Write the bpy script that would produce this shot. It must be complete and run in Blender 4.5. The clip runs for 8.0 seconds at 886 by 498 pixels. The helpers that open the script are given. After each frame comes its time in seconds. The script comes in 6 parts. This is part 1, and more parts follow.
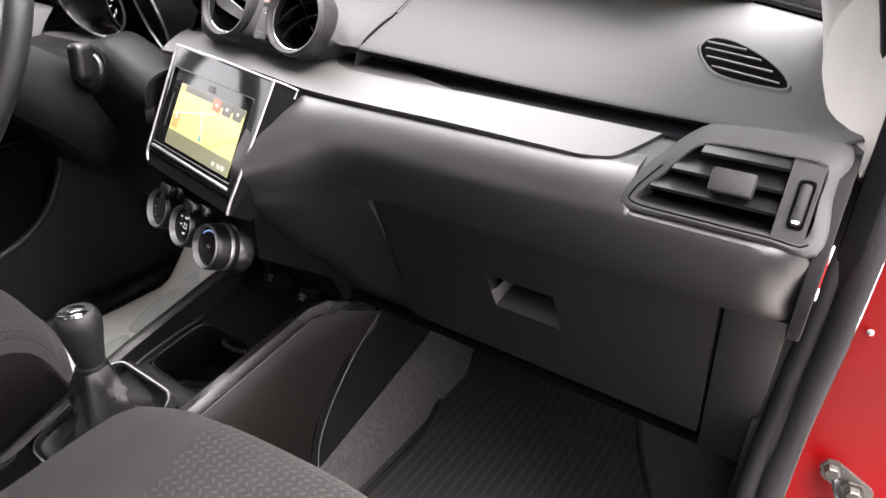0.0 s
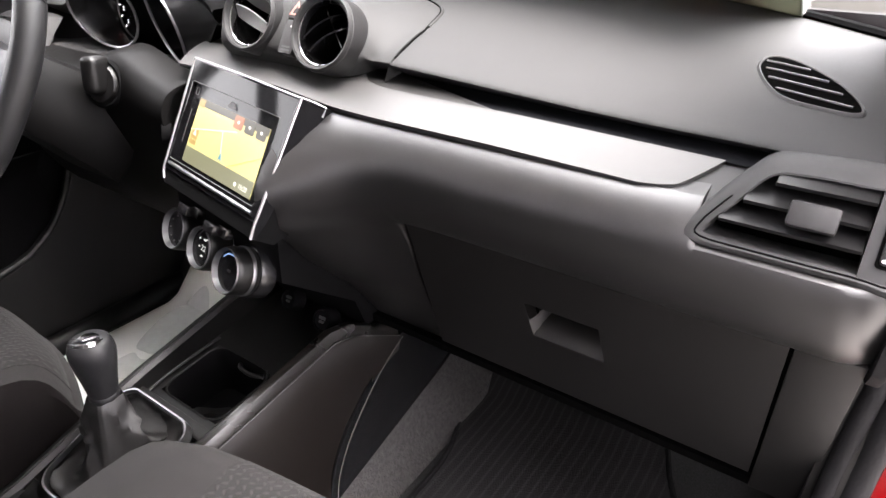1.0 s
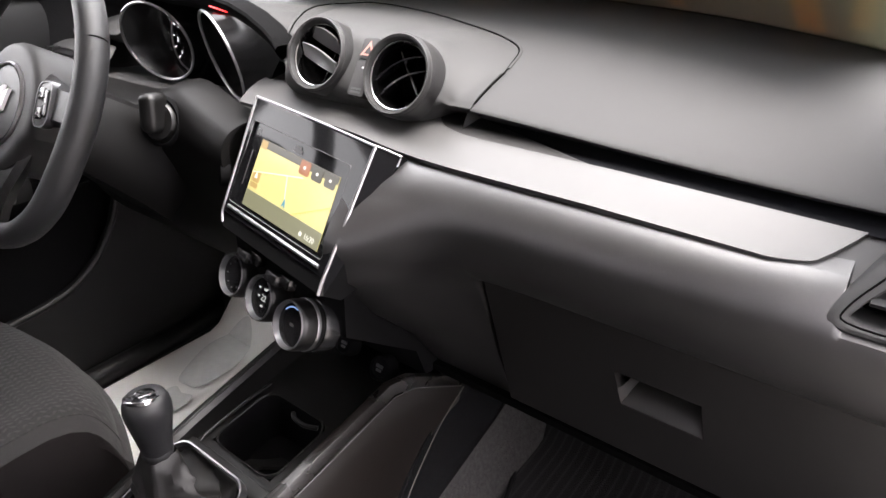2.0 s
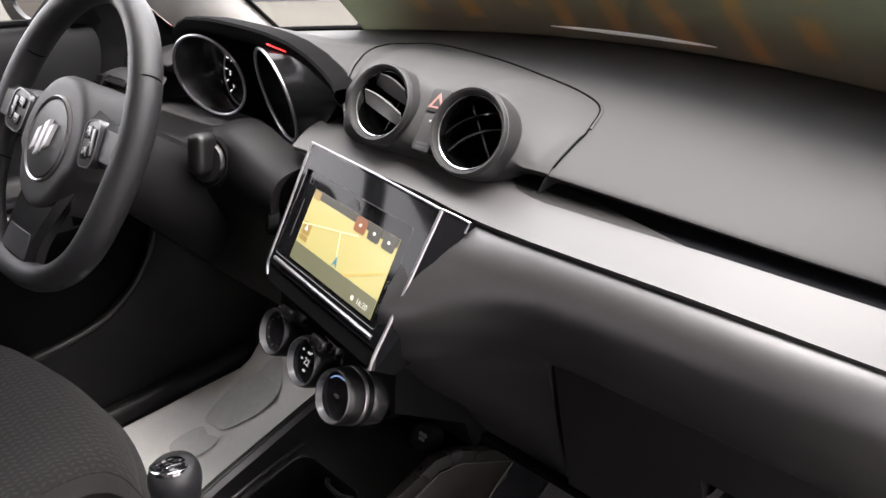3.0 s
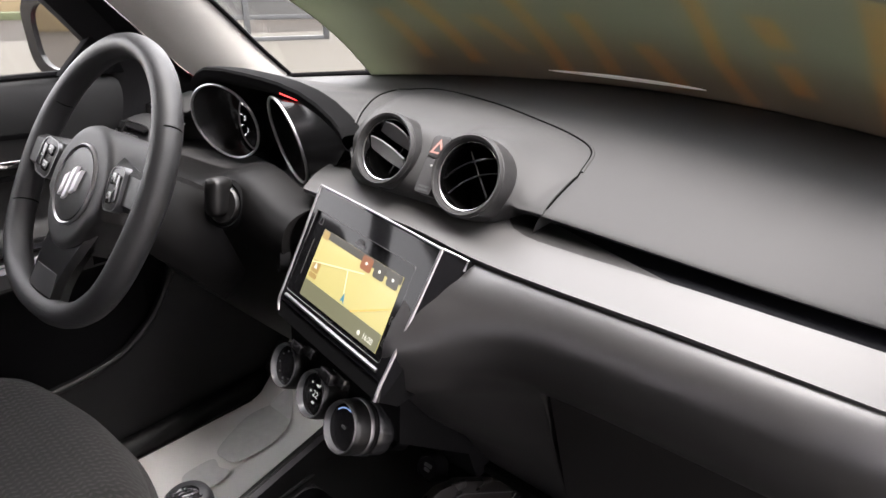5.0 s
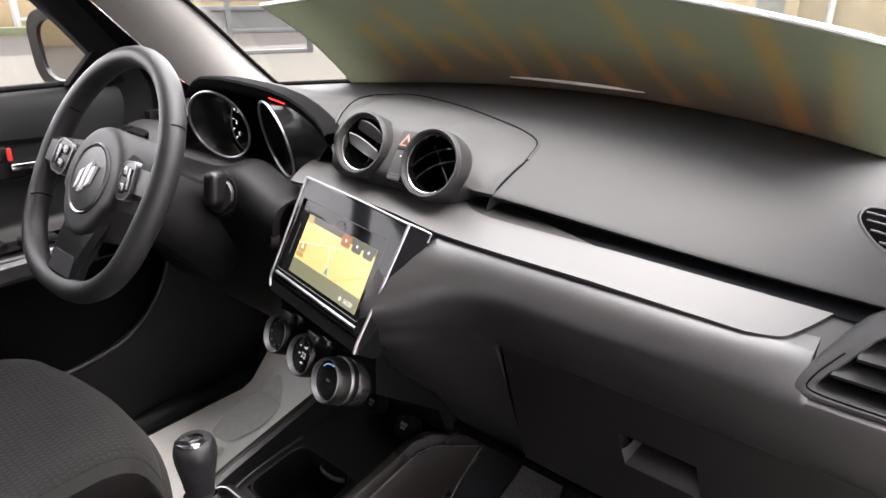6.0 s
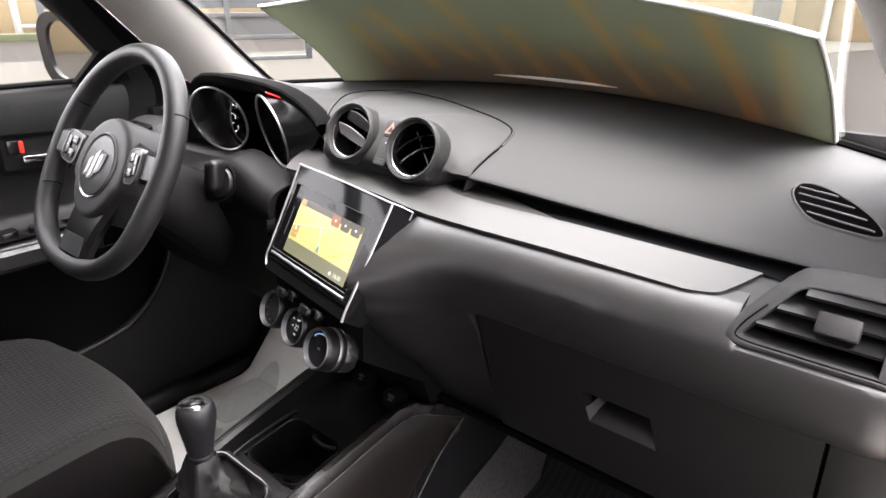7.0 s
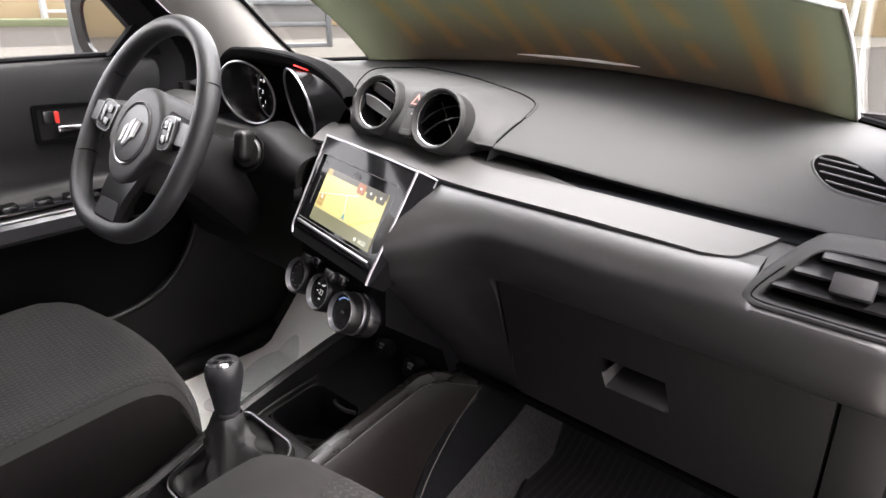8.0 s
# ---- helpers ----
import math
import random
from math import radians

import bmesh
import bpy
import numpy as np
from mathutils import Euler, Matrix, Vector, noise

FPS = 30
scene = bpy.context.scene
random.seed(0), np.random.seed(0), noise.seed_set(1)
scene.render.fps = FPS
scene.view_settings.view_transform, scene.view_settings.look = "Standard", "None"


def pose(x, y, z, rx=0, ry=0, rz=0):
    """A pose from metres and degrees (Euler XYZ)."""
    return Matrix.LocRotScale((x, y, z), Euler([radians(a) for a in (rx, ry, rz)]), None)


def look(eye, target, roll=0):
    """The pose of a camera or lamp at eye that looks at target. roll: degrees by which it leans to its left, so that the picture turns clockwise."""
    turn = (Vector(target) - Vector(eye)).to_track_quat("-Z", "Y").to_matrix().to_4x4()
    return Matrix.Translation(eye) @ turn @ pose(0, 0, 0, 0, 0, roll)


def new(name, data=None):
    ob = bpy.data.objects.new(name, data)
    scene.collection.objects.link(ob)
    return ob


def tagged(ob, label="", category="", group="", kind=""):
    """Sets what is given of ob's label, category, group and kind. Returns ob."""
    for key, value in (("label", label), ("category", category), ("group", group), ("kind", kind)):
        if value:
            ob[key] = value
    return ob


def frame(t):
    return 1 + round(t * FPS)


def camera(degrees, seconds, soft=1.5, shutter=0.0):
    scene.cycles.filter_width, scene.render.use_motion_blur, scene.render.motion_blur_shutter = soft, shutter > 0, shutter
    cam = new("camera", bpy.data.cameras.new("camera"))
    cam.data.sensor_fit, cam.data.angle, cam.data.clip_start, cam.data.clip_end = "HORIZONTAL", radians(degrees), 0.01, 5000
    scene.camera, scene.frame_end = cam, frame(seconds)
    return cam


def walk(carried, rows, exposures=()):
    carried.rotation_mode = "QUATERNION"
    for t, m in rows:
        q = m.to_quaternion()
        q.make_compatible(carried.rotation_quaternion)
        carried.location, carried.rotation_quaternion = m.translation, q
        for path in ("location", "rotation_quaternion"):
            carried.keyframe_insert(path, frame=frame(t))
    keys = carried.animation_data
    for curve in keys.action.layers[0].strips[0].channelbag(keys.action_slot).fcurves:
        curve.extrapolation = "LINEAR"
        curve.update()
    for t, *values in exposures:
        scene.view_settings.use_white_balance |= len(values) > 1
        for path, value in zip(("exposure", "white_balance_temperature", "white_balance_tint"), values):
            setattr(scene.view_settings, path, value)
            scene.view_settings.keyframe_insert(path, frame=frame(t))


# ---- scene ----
cam = camera(70.6, 8.0)
METRES, EYE, TILT, LEAN, TURN = 0.625, 1.22, -30.0, 0.5, 35.0
ROWS = [
    (0.0, 0.0, 0.0, 0.0, 0.0, 0.0, 0.0),
    (0.5, -0.0241, 0.0273, 0.0116, -0.14, 0.0, -0.02),
    (1.0, -0.065, 0.0619, 0.0389, -0.1, 0.46, -0.2),
    (2.5, -0.2071, 0.1833, 0.1587, 3.26, 2.36, -2.32),
    (3.0, -0.2345, 0.2328, 0.195, 4.22, 3.58, -4.19),
    (3.5, -0.2359, 0.2762, 0.2279, 5.15, 4.19, -4.83),
    (4.0, -0.2443, 0.2844, 0.2436, 5.27, 5.12, -4.4),
    (5.5, -0.187, 0.0838, 0.1558, 4.93, 6.93, -3.47),
    (6.0, -0.1564, -0.0011, 0.1137, 4.07, 7.53, -2.9),
    (6.5, -0.1207, -0.0746, 0.0788, 4.37, 8.67, -2.22),
    (7.0, -0.1066, -0.0993, 0.0415, 4.02, 8.1, -2.84),
    (7.5, -0.1073, -0.1045, 0.0089, 4.45, 7.39, -3.41),
    (8.0, -0.1157, -0.1274, -0.0156, 5.27, 7.28, -4.24),
]
walk(cam, [(t, pose(0, 0, EYE, TILT, LEAN, TURN) @ pose(METRES * x, METRES * y, METRES * z, 90 + pitch, roll, yaw)) for t, x, y, z, yaw, pitch, roll in ROWS], exposures=[(0.0, 3.44, 6600, 13), (1.0, 3.44, 6600, 13), (2.5, 2.98, 6600, 13), (3.5, 2.8, 6600, 13), (5.5, 2.95, 6600, 13), (6.7, 3.16, 6600, 13), (8.0, 3.16, 6600, 13)])

# ---- world and light ----
world = bpy.data.worlds.new("sky")
scene.world = world
world.use_nodes = True
wn = world.node_tree.nodes
sky = wn.new("ShaderNodeTexSky")
sky.sky_type = "NISHITA"
sky.sun_disc = False
sky.sun_elevation, sky.sun_rotation = radians(71), radians(84)
sky.air_density, sky.dust_density, sky.ozone_density = 1.0, 6.0, 1.0
hue = wn.new("ShaderNodeHueSaturation")
hue.inputs["Saturation"].default_value = 0.25
world.node_tree.links.new(sky.outputs[0], hue.inputs["Color"])
veil = wn.new("ShaderNodeMix")
veil.data_type = "RGBA"
veil.inputs["Factor"].default_value = 0.7
veil.inputs["B"].default_value = (7.7, 7.3, 7.65, 1)
world.node_tree.links.new(hue.outputs[0], veil.inputs["A"])
world.node_tree.links.new(veil.outputs["Result"], wn["Background"].inputs["Color"])
wn["Background"].inputs["Strength"].default_value = 0.24
sun_data = bpy.data.lights.new("sun", "SUN")
sun_data.energy, sun_data.angle, sun_data.color = 2.2, radians(40), (1.0, 0.95, 0.92)
sun = new("sun", sun_data)
sun.matrix_world = look((3.0, 0.3, 8.8), (0, 0, 0))

# ---- materials ----


def mat(name, color, rough=0.5, metal=0.0, var=0.15, scale=8.0, grain=0.0, grain_scale=900.0, spec=0.5, coat=0.0, emit=None, power=1.0, sheen=0.0):
    """A principled material with blotches, fine grain bump and uneven gloss, all in metres."""
    m = bpy.data.materials.new(name)
    m.use_nodes = True
    n, l = m.node_tree.nodes, m.node_tree.links
    b = n["Principled BSDF"]
    b.inputs["Metallic"].default_value = metal
    b.inputs["Specular IOR Level"].default_value = spec
    b.inputs["Coat Weight"].default_value = coat
    b.inputs["Sheen Weight"].default_value = sheen
    tc = n.new("ShaderNodeTexCoord")
    big = n.new("ShaderNodeTexNoise")
    big.inputs["Scale"].default_value, big.inputs["Detail"].default_value = scale, 5
    l.new(tc.outputs["Object"], big.inputs["Vector"])
    ramp = n.new("ShaderNodeMix")
    ramp.data_type = "RGBA"
    ramp.inputs["A"].default_value = (*[c * (1 - var) for c in color], 1)
    ramp.inputs["B"].default_value = (*[min(1, c * (1 + var)) for c in color], 1)
    l.new(big.outputs["Fac"], ramp.inputs["Factor"])
    l.new(ramp.outputs["Result"], b.inputs["Base Color"])
    mr = n.new("ShaderNodeMapRange")
    mr.inputs["To Min"].default_value, mr.inputs["To Max"].default_value = max(0.02, rough - 0.06), min(1, rough + 0.06)
    l.new(big.outputs["Fac"], mr.inputs["Value"])
    l.new(mr.outputs["Result"], b.inputs["Roughness"])
    if grain:
        fine = n.new("ShaderNodeTexVoronoi")
        fine.inputs["Scale"].default_value = grain_scale
        l.new(tc.outputs["Object"], fine.inputs["Vector"])
        bump = n.new("ShaderNodeBump")
        bump.inputs["Strength"].default_value, bump.inputs["Distance"].default_value = grain, 0.001
        l.new(fine.outputs["Distance"], bump.inputs["Height"])
        l.new(bump.outputs["Normal"], b.inputs["Normal"])
    if emit:
        b.inputs["Emission Color"].default_value = (*emit, 1)
        b.inputs["Emission Strength"].default_value = power
    return m


def fabric(name, c1, c2, pitch, depth):
    """Woven seat cloth with rows of short raised dashes that lean to and fro."""
    m = mat(name, c1, 0.9, var=0.1, scale=30, sheen=0.04, spec=0.2)
    n, l = m.node_tree.nodes, m.node_tree.links
    b = n["Principled BSDF"]
    tc, sep = n.new("ShaderNodeTexCoord"), n.new("ShaderNodeSeparateXYZ")
    l.new(tc.outputs["Object"], sep.inputs[0])

    def math_node(op, a, b2, c=None):
        q = n.new("ShaderNodeMath")
        q.operation = op
        for k, v in enumerate((a, b2, c)):
            if v is None:
                continue
            if isinstance(v, (int, float)):
                q.inputs[k].default_value = v
            else:
                l.new(v, q.inputs[k])
        return q.outputs[0]
    w = 2 * math.pi / pitch
    along = math_node("MULTIPLY", sep.outputs["Y"], w * 0.62)
    swing = math_node("MULTIPLY", math_node("SINE", along, 0.0), 1.25)
    across = math_node("SINE", math_node("MULTIPLY_ADD", sep.outputs["X"], w, swing), 0.0)
    dash = math_node("MULTIPLY", math_node("SINE", math_node("MULTIPLY_ADD", along, 2.0, 0.6), 0.0), 0.55)
    total = math_node("ADD", across, dash)
    star = n.new("ShaderNodeMapRange")
    star.interpolation_type = "SMOOTHSTEP"
    star.inputs["From Min"].default_value, star.inputs["From Max"].default_value = 0.15, 1.25
    l.new(total, star.inputs["Value"])
    mix = n.new("ShaderNodeMix")
    mix.data_type = "RGBA"
    mix.inputs["A"].default_value, mix.inputs["B"].default_value = (*c1, 1), (*c2, 1)
    l.new(star.outputs["Result"], mix.inputs["Factor"])
    l.new(mix.outputs["Result"], b.inputs["Base Color"])
    weave = n.new("ShaderNodeTexNoise")
    weave.inputs["Scale"].default_value = 1500
    l.new(tc.outputs["Object"], weave.inputs["Vector"])
    h = math_node("MULTIPLY_ADD", weave.outputs["Fac"], 0.5, star.outputs["Result"])
    bump = n.new("ShaderNodeBump")
    bump.inputs["Strength"].default_value, bump.inputs["Distance"].default_value = depth, 0.002
    l.new(h, bump.inputs["Height"])
    l.new(bump.outputs["Normal"], b.inputs["Normal"])
    return m


def pile(name, color, scale, depth=0.8):
    """Carpet: flecked colour and deep fine bump."""
    m = mat(name, color, 0.95, var=0.7, scale=scale * 0.5, grain=0, spec=0.1)
    n, l = m.node_tree.nodes, m.node_tree.links
    tc = n.new("ShaderNodeTexCoord")
    t = n.new("ShaderNodeTexNoise")
    t.inputs["Scale"].default_value, t.inputs["Detail"].default_value = scale, 3
    l.new(tc.outputs["Object"], t.inputs["Vector"])
    bump = n.new("ShaderNodeBump")
    bump.inputs["Strength"].default_value, bump.inputs["Distance"].default_value = depth, 0.004
    l.new(t.outputs["Fac"], bump.inputs["Height"])
    l.new(bump.outputs["Normal"], n["Principled BSDF"].inputs["Normal"])
    return m


def ribbed(name, color, pitch):
    m = pile(name, color, 420, 0.5)
    n, l = m.node_tree.nodes, m.node_tree.links
    b = n["Principled BSDF"]
    tc = n.new("ShaderNodeTexCoord")
    w = n.new("ShaderNodeTexWave")
    w.bands_direction = "X"
    w.inputs["Scale"].default_value = 0.314 / pitch
    w.inputs["Distortion"].default_value, w.inputs["Detail"].default_value, w.inputs["Detail Scale"].default_value = 0.6, 2, 40
    l.new(tc.outputs["Object"], w.inputs["Vector"])
    mix = n.new("ShaderNodeMix")
    mix.data_type = "RGBA"
    mix.inputs["A"].default_value = (*color, 1)
    mix.inputs["B"].default_value = (*[c * 1.7 for c in color], 1)
    pw = n.new("ShaderNodeMath")
    pw.operation = "POWER"
    pw.inputs[1].default_value = 6
    l.new(w.outputs["Fac"], pw.inputs[0])
    l.new(pw.outputs[0], mix.inputs["Factor"])
    l.new(mix.outputs["Result"], b.inputs["Base Color"])
    return m


def pane(name, tint):
    """Thin clear glass: straight through, with a reflection that grows towards grazing."""
    m = bpy.data.materials.new(name)
    m.use_nodes = True
    n, l = m.node_tree.nodes, m.node_tree.links
    n.remove(n["Principled BSDF"])
    tr, gl, mx, lw = n.new("ShaderNodeBsdfTransparent"), n.new("ShaderNodeBsdfGlossy"), n.new("ShaderNodeMixShader"), n.new("ShaderNodeLayerWeight")
    pw, sc = n.new("ShaderNodeMath"), n.new("ShaderNodeMath")
    tr.inputs["Color"].default_value = (*tint, 1)
    gl.inputs["Roughness"].default_value = 0.02
    pw.operation, sc.operation = "POWER", "MULTIPLY_ADD"
    pw.inputs[1].default_value = 5.0
    sc.inputs[1].default_value, sc.inputs[2].default_value = 0.9, 0.03
    lw.inputs["Blend"].default_value = 0.5
    l.new(lw.outputs["Facing"], pw.inputs[0])
    l.new(pw.outputs[0], sc.inputs[0])
    l.new(sc.outputs[0], mx.inputs[0])
    l.new(tr.outputs[0], mx.inputs[1])
    l.new(gl.outputs[0], mx.inputs[2])
    l.new(mx.outputs[0], n["Material Output"].inputs["Surface"])
    return m


def sheet(name, face, end_light, field, foot, ink, ink_shaded):
    """Board that lets daylight through: diffuse and translucent halves. Its artwork is a field with soft strokes. Shade
    towards the foot and light at the ends are put into its colour.
    """
    m = bpy.data.materials.new(name)
    m.use_nodes = True
    n, l = m.node_tree.nodes, m.node_tree.links
    n.remove(n["Principled BSDF"])
    df, tl, mx = n.new("ShaderNodeBsdfDiffuse"), n.new("ShaderNodeBsdfTranslucent"), n.new("ShaderNodeMixShader")

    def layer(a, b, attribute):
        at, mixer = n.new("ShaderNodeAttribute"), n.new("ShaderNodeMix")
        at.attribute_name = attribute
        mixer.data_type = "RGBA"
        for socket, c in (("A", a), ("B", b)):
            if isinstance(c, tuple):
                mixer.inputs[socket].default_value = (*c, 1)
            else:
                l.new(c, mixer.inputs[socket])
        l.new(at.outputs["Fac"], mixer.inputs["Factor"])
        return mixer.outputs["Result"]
    # brown foot colours: shade mixed into field and ink
    shaded_field = layer(field, foot, "low")
    strokes = layer(ink, ink_shaded, "low")
    art = layer(shaded_field, strokes, "print")
    base = layer(art, end_light, "end_light")
    tc, ns, mr, mul = n.new("ShaderNodeTexCoord"), n.new("ShaderNodeTexNoise"), n.new("ShaderNodeMapRange"), n.new("ShaderNodeVectorMath")
    ns.inputs["Scale"].default_value = 6
    mr.inputs["To Min"].default_value, mr.inputs["To Max"].default_value = 0.9, 1.08
    mul.operation = "SCALE"
    l.new(tc.outputs["Object"], ns.inputs["Vector"])
    l.new(ns.outputs["Fac"], mr.inputs["Value"])
    l.new(base, mul.inputs[0])
    l.new(mr.outputs["Result"], mul.inputs["Scale"])
    l.new(mul.outputs["Vector"], tl.inputs["Color"])
    df.inputs["Color"].default_value = (*face, 1)
    mx.inputs[0].default_value = 0.6
    l.new(df.outputs[0], mx.inputs[1])
    l.new(tl.outputs[0], mx.inputs[2])
    l.new(mx.outputs[0], n["Material Output"].inputs["Surface"])
    return m


SOFT = mat("soft_black_plastic", (0.0165, 0.0163, 0.0168), 0.58, grain=0.10, grain_scale=2200, var=0.08, spec=0.42)
# same plastic as the pad, with the lower body's shade in its base
BODYM = mat("dash_body_shaded", (0.0046, 0.0043, 0.0045), 0.38, grain=0.10, grain_scale=2200, var=0.08, spec=1.0)
DOORM = mat("door_trim_plastic", (0.0032, 0.0031, 0.0032), 0.5, grain=0.10, grain_scale=2200, var=0.08, spec=0.3)
SOFT2 = mat("hard_black_plastic", (0.0032, 0.0031, 0.0031), 0.40, grain=0.12, grain_scale=1800, spec=0.35, var=0.1)
RIMM = mat("console_rim_plastic", (0.0040, 0.0034, 0.0031), 0.26, grain=0.05, grain_scale=1800, var=0.1, spec=0.7)
BROWN = mat("console_plastic", (0.0034, 0.0023, 0.0018), 0.42, grain=0.12, grain_scale=1800, var=0.1, spec=0.3)
# near-black base colour stands in for the shade inside hollows and gaps
VOID = mat("shade_black", (0.002, 0.002, 0.002), 0.9, spec=0.0)
# shade under the dashboard lip, put into a blue-black base colour
GROOVE = mat("blue_recess_shade", (0.0034, 0.0036, 0.0044), 0.7, var=0.1, spec=0.06)
FASCIA = mat("screen_surround_black", (0.004, 0.004, 0.0045), 0.07, var=0.05, spec=0.15)
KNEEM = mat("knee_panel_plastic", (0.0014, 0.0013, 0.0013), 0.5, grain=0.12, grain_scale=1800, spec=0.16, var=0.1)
# body plastic again, darkened for the shade under the overhang
GLOVEM = mat("glove_box_shaded", (0.0040, 0.0037, 0.0037), 0.46, grain=0.12, grain_scale=2000, var=0.1, spec=0.38)
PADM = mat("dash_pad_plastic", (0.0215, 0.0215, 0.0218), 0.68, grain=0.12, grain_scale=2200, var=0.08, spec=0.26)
PIANO = mat("gloss_black", (0.006, 0.006, 0.007), 0.05, var=0.05)
GLOSS = mat("satin_black", (0.006, 0.006, 0.0065), 0.25, var=0.05)
SLATM = mat("vent_slat_plastic", (0.0042, 0.0041, 0.0044), 0.40, var=0.06, spec=0.35)
BARREL = mat("vent_barrel_plastic", (0.0105, 0.0103, 0.0107), 0.52, spec=0.36, grain=0.08, grain_scale=2200, var=0.06)
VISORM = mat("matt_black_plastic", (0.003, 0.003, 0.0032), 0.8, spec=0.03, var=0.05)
PALESLAT = mat("pale_slat_plastic", (0.05, 0.05, 0.052), 0.45, var=0.05)
SEAMC = mat("cream_thread", (0.10, 0.092, 0.08), 0.7, var=0.05)
CHROME = mat("chrome", (0.6, 0.6, 0.61), 0.16, 1.0, var=0.04)
STRIP = mat("brushed_strip", (0.082, 0.081, 0.0805), 0.48, 0.75, var=0.05, scale=4)
SATIN = mat("satin_silver", (0.33, 0.33, 0.335), 0.36, 1.0, var=0.04, scale=3)
DSATIN = mat("dark_satin_metal", (0.12, 0.12, 0.125), 0.35, 0.8, var=0.06)
LEATHER = mat("black_leather", (0.010, 0.010, 0.0108), 0.48, grain=0.25, grain_scale=1100, var=0.12, spec=0.4)
BOOTM = mat("boot_leather", (0.0042, 0.0038, 0.0037), 0.5, grain=0.2, grain_scale=1200, var=0.12, spec=0.38)
RUBBER = mat("rubber", (0.0042, 0.0040, 0.0045), 0.7, grain=0.2, grain_scale=300, spec=0.15)
CLOTH = fabric("seat_cloth", (0.0150, 0.0142, 0.0139), (0.030, 0.0285, 0.0275), 0.0105, 0.45)
CLOTH2 = mat("seat_side_cloth", (0.0175, 0.0163, 0.0159), 0.9, grain=0.5, grain_scale=1500, var=0.12, sheen=0.04, spec=0.2)
# side cloth copied darker, so that the flank's shade sits in the colour
SIDEC = mat("seat_flank_shaded", (0.0052, 0.0041, 0.0041), 0.85, grain=0.4, grain_scale=1500, var=0.12, spec=0.1)
CARPET = pile("floor_carpet", (0.03, 0.03, 0.03), 700)
TUNNELC = pile("tunnel_carpet", (0.046, 0.044, 0.0435), 300, 1.0)
MATM = ribbed("mat_carpet", (0.0135, 0.0131, 0.0136), 0.016)
PAPER = mat("paper", (0.90, 0.89, 0.86), 0.85, var=0.04, scale=12, grain=0.1, grain_scale=300)
INK = mat("grey_print", (0.66, 0.66, 0.64), 0.85, var=0.12, scale=60)
RED = mat("red_paint", (0.062, 0.0006, 0.0009), 0.40, coat=0.0, var=0.05, scale=2, spec=0.05)
REDPL = mat("red_plastic", (0.6, 0.03, 0.02), 0.4)
PILLAR = mat("pillar_cloth", (0.25, 0.24, 0.225), 0.9, grain=0.4, grain_scale=1300, var=0.06, scale=20)
LINER = mat("headliner", (0.72, 0.70, 0.67), 0.95, var=0.05)
STEEL = mat("zinc_steel", (0.09, 0.085, 0.078), 0.35, 0.9, var=0.2, scale=60)
LENS = mat("dark_lens", (0.01, 0.01, 0.011), 0.06, var=0.05)
LAMP_RED = mat("red_lamp", (0.5, 0.01, 0.01), 0.3, emit=(1.0, 0.02, 0.02), power=0.35)
WHITE = mat("white_print", (0.75, 0.75, 0.75), 0.5)
GREY = mat("grey_print_plain", (0.25, 0.25, 0.25), 0.5)
DIMP = mat("dim_print", (0.03, 0.03, 0.031), 0.5)
FLAP = mat("vent_flap_plastic", (0.05, 0.05, 0.052), 0.55, var=0.05)
GLASS = pane("window_glass", (0.93, 0.95, 0.94))
MIRROR = mat("mirror_glass", (0.9, 0.9, 0.9), 0.01, 1.0, var=0.01)
# the brown foot and the pale ends carry shade and daylight in colour
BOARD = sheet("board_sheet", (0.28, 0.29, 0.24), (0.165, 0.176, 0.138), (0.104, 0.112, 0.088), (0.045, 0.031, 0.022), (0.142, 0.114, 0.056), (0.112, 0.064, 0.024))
EDGE = mat("board_edge_and_gap", (0.85, 0.86, 0.84), 0.5, var=0.03)
ASPHALT = mat("asphalt", (0.018, 0.0158, 0.0138), 0.9, var=0.25, scale=0.35, grain=0.6, grain_scale=40, spec=0.05)
CONCRETE = mat("pale_concrete", (0.042, 0.039, 0.034), 0.9, var=0.12, scale=0.6, grain=0.4, grain_scale=30, spec=0.05)
SLABS = mat("bounce_concrete", (0.29, 0.275, 0.26), 0.9, var=0.12, scale=0.8, grain=0.4, grain_scale=30, spec=0.1)
WALLB = mat("light_block_wall", (0.03, 0.027, 0.023), 0.9, var=0.2, scale=1.5, grain=0.4, grain_scale=20)
CREAM = mat("cream_render", (0.094, 0.069, 0.035), 0.9, var=0.2, scale=1.2, grain=0.4, grain_scale=20)
PANELG = mat("gate_sheet", (0.016, 0.0152, 0.0140), 0.6, var=0.15, scale=1.5)
GATE = mat("grey_gate_paint", (0.014, 0.0147, 0.0158), 0.5, var=0.12, scale=2)
POSTW = mat("white_post_paint", (0.13, 0.13, 0.125), 0.6, var=0.1, scale=5)
YELLOW = mat("yellow_paint", (0.8, 0.55, 0.02), 0.5)
GRASS = mat("grass_verge", (0.028, 0.032, 0.012), 0.95, var=0.4, scale=3, grain=0.8, grain_scale=30)


def glow(name, color, power):
    return mat(name, [c * 0.2 for c in color], 0.3, emit=color, power=power, var=0.02)


MAPC = glow("screen_map", (0.62, 0.55, 0.22), 0.128)
MAPBAR = glow("screen_bar", (0.2, 0.2, 0.12), 0.105)
MAPDARK = glow("screen_dark", (0.05, 0.045, 0.03), 0.105)
MAPROAD = glow("screen_road", (0.95, 0.9, 0.55), 0.135)
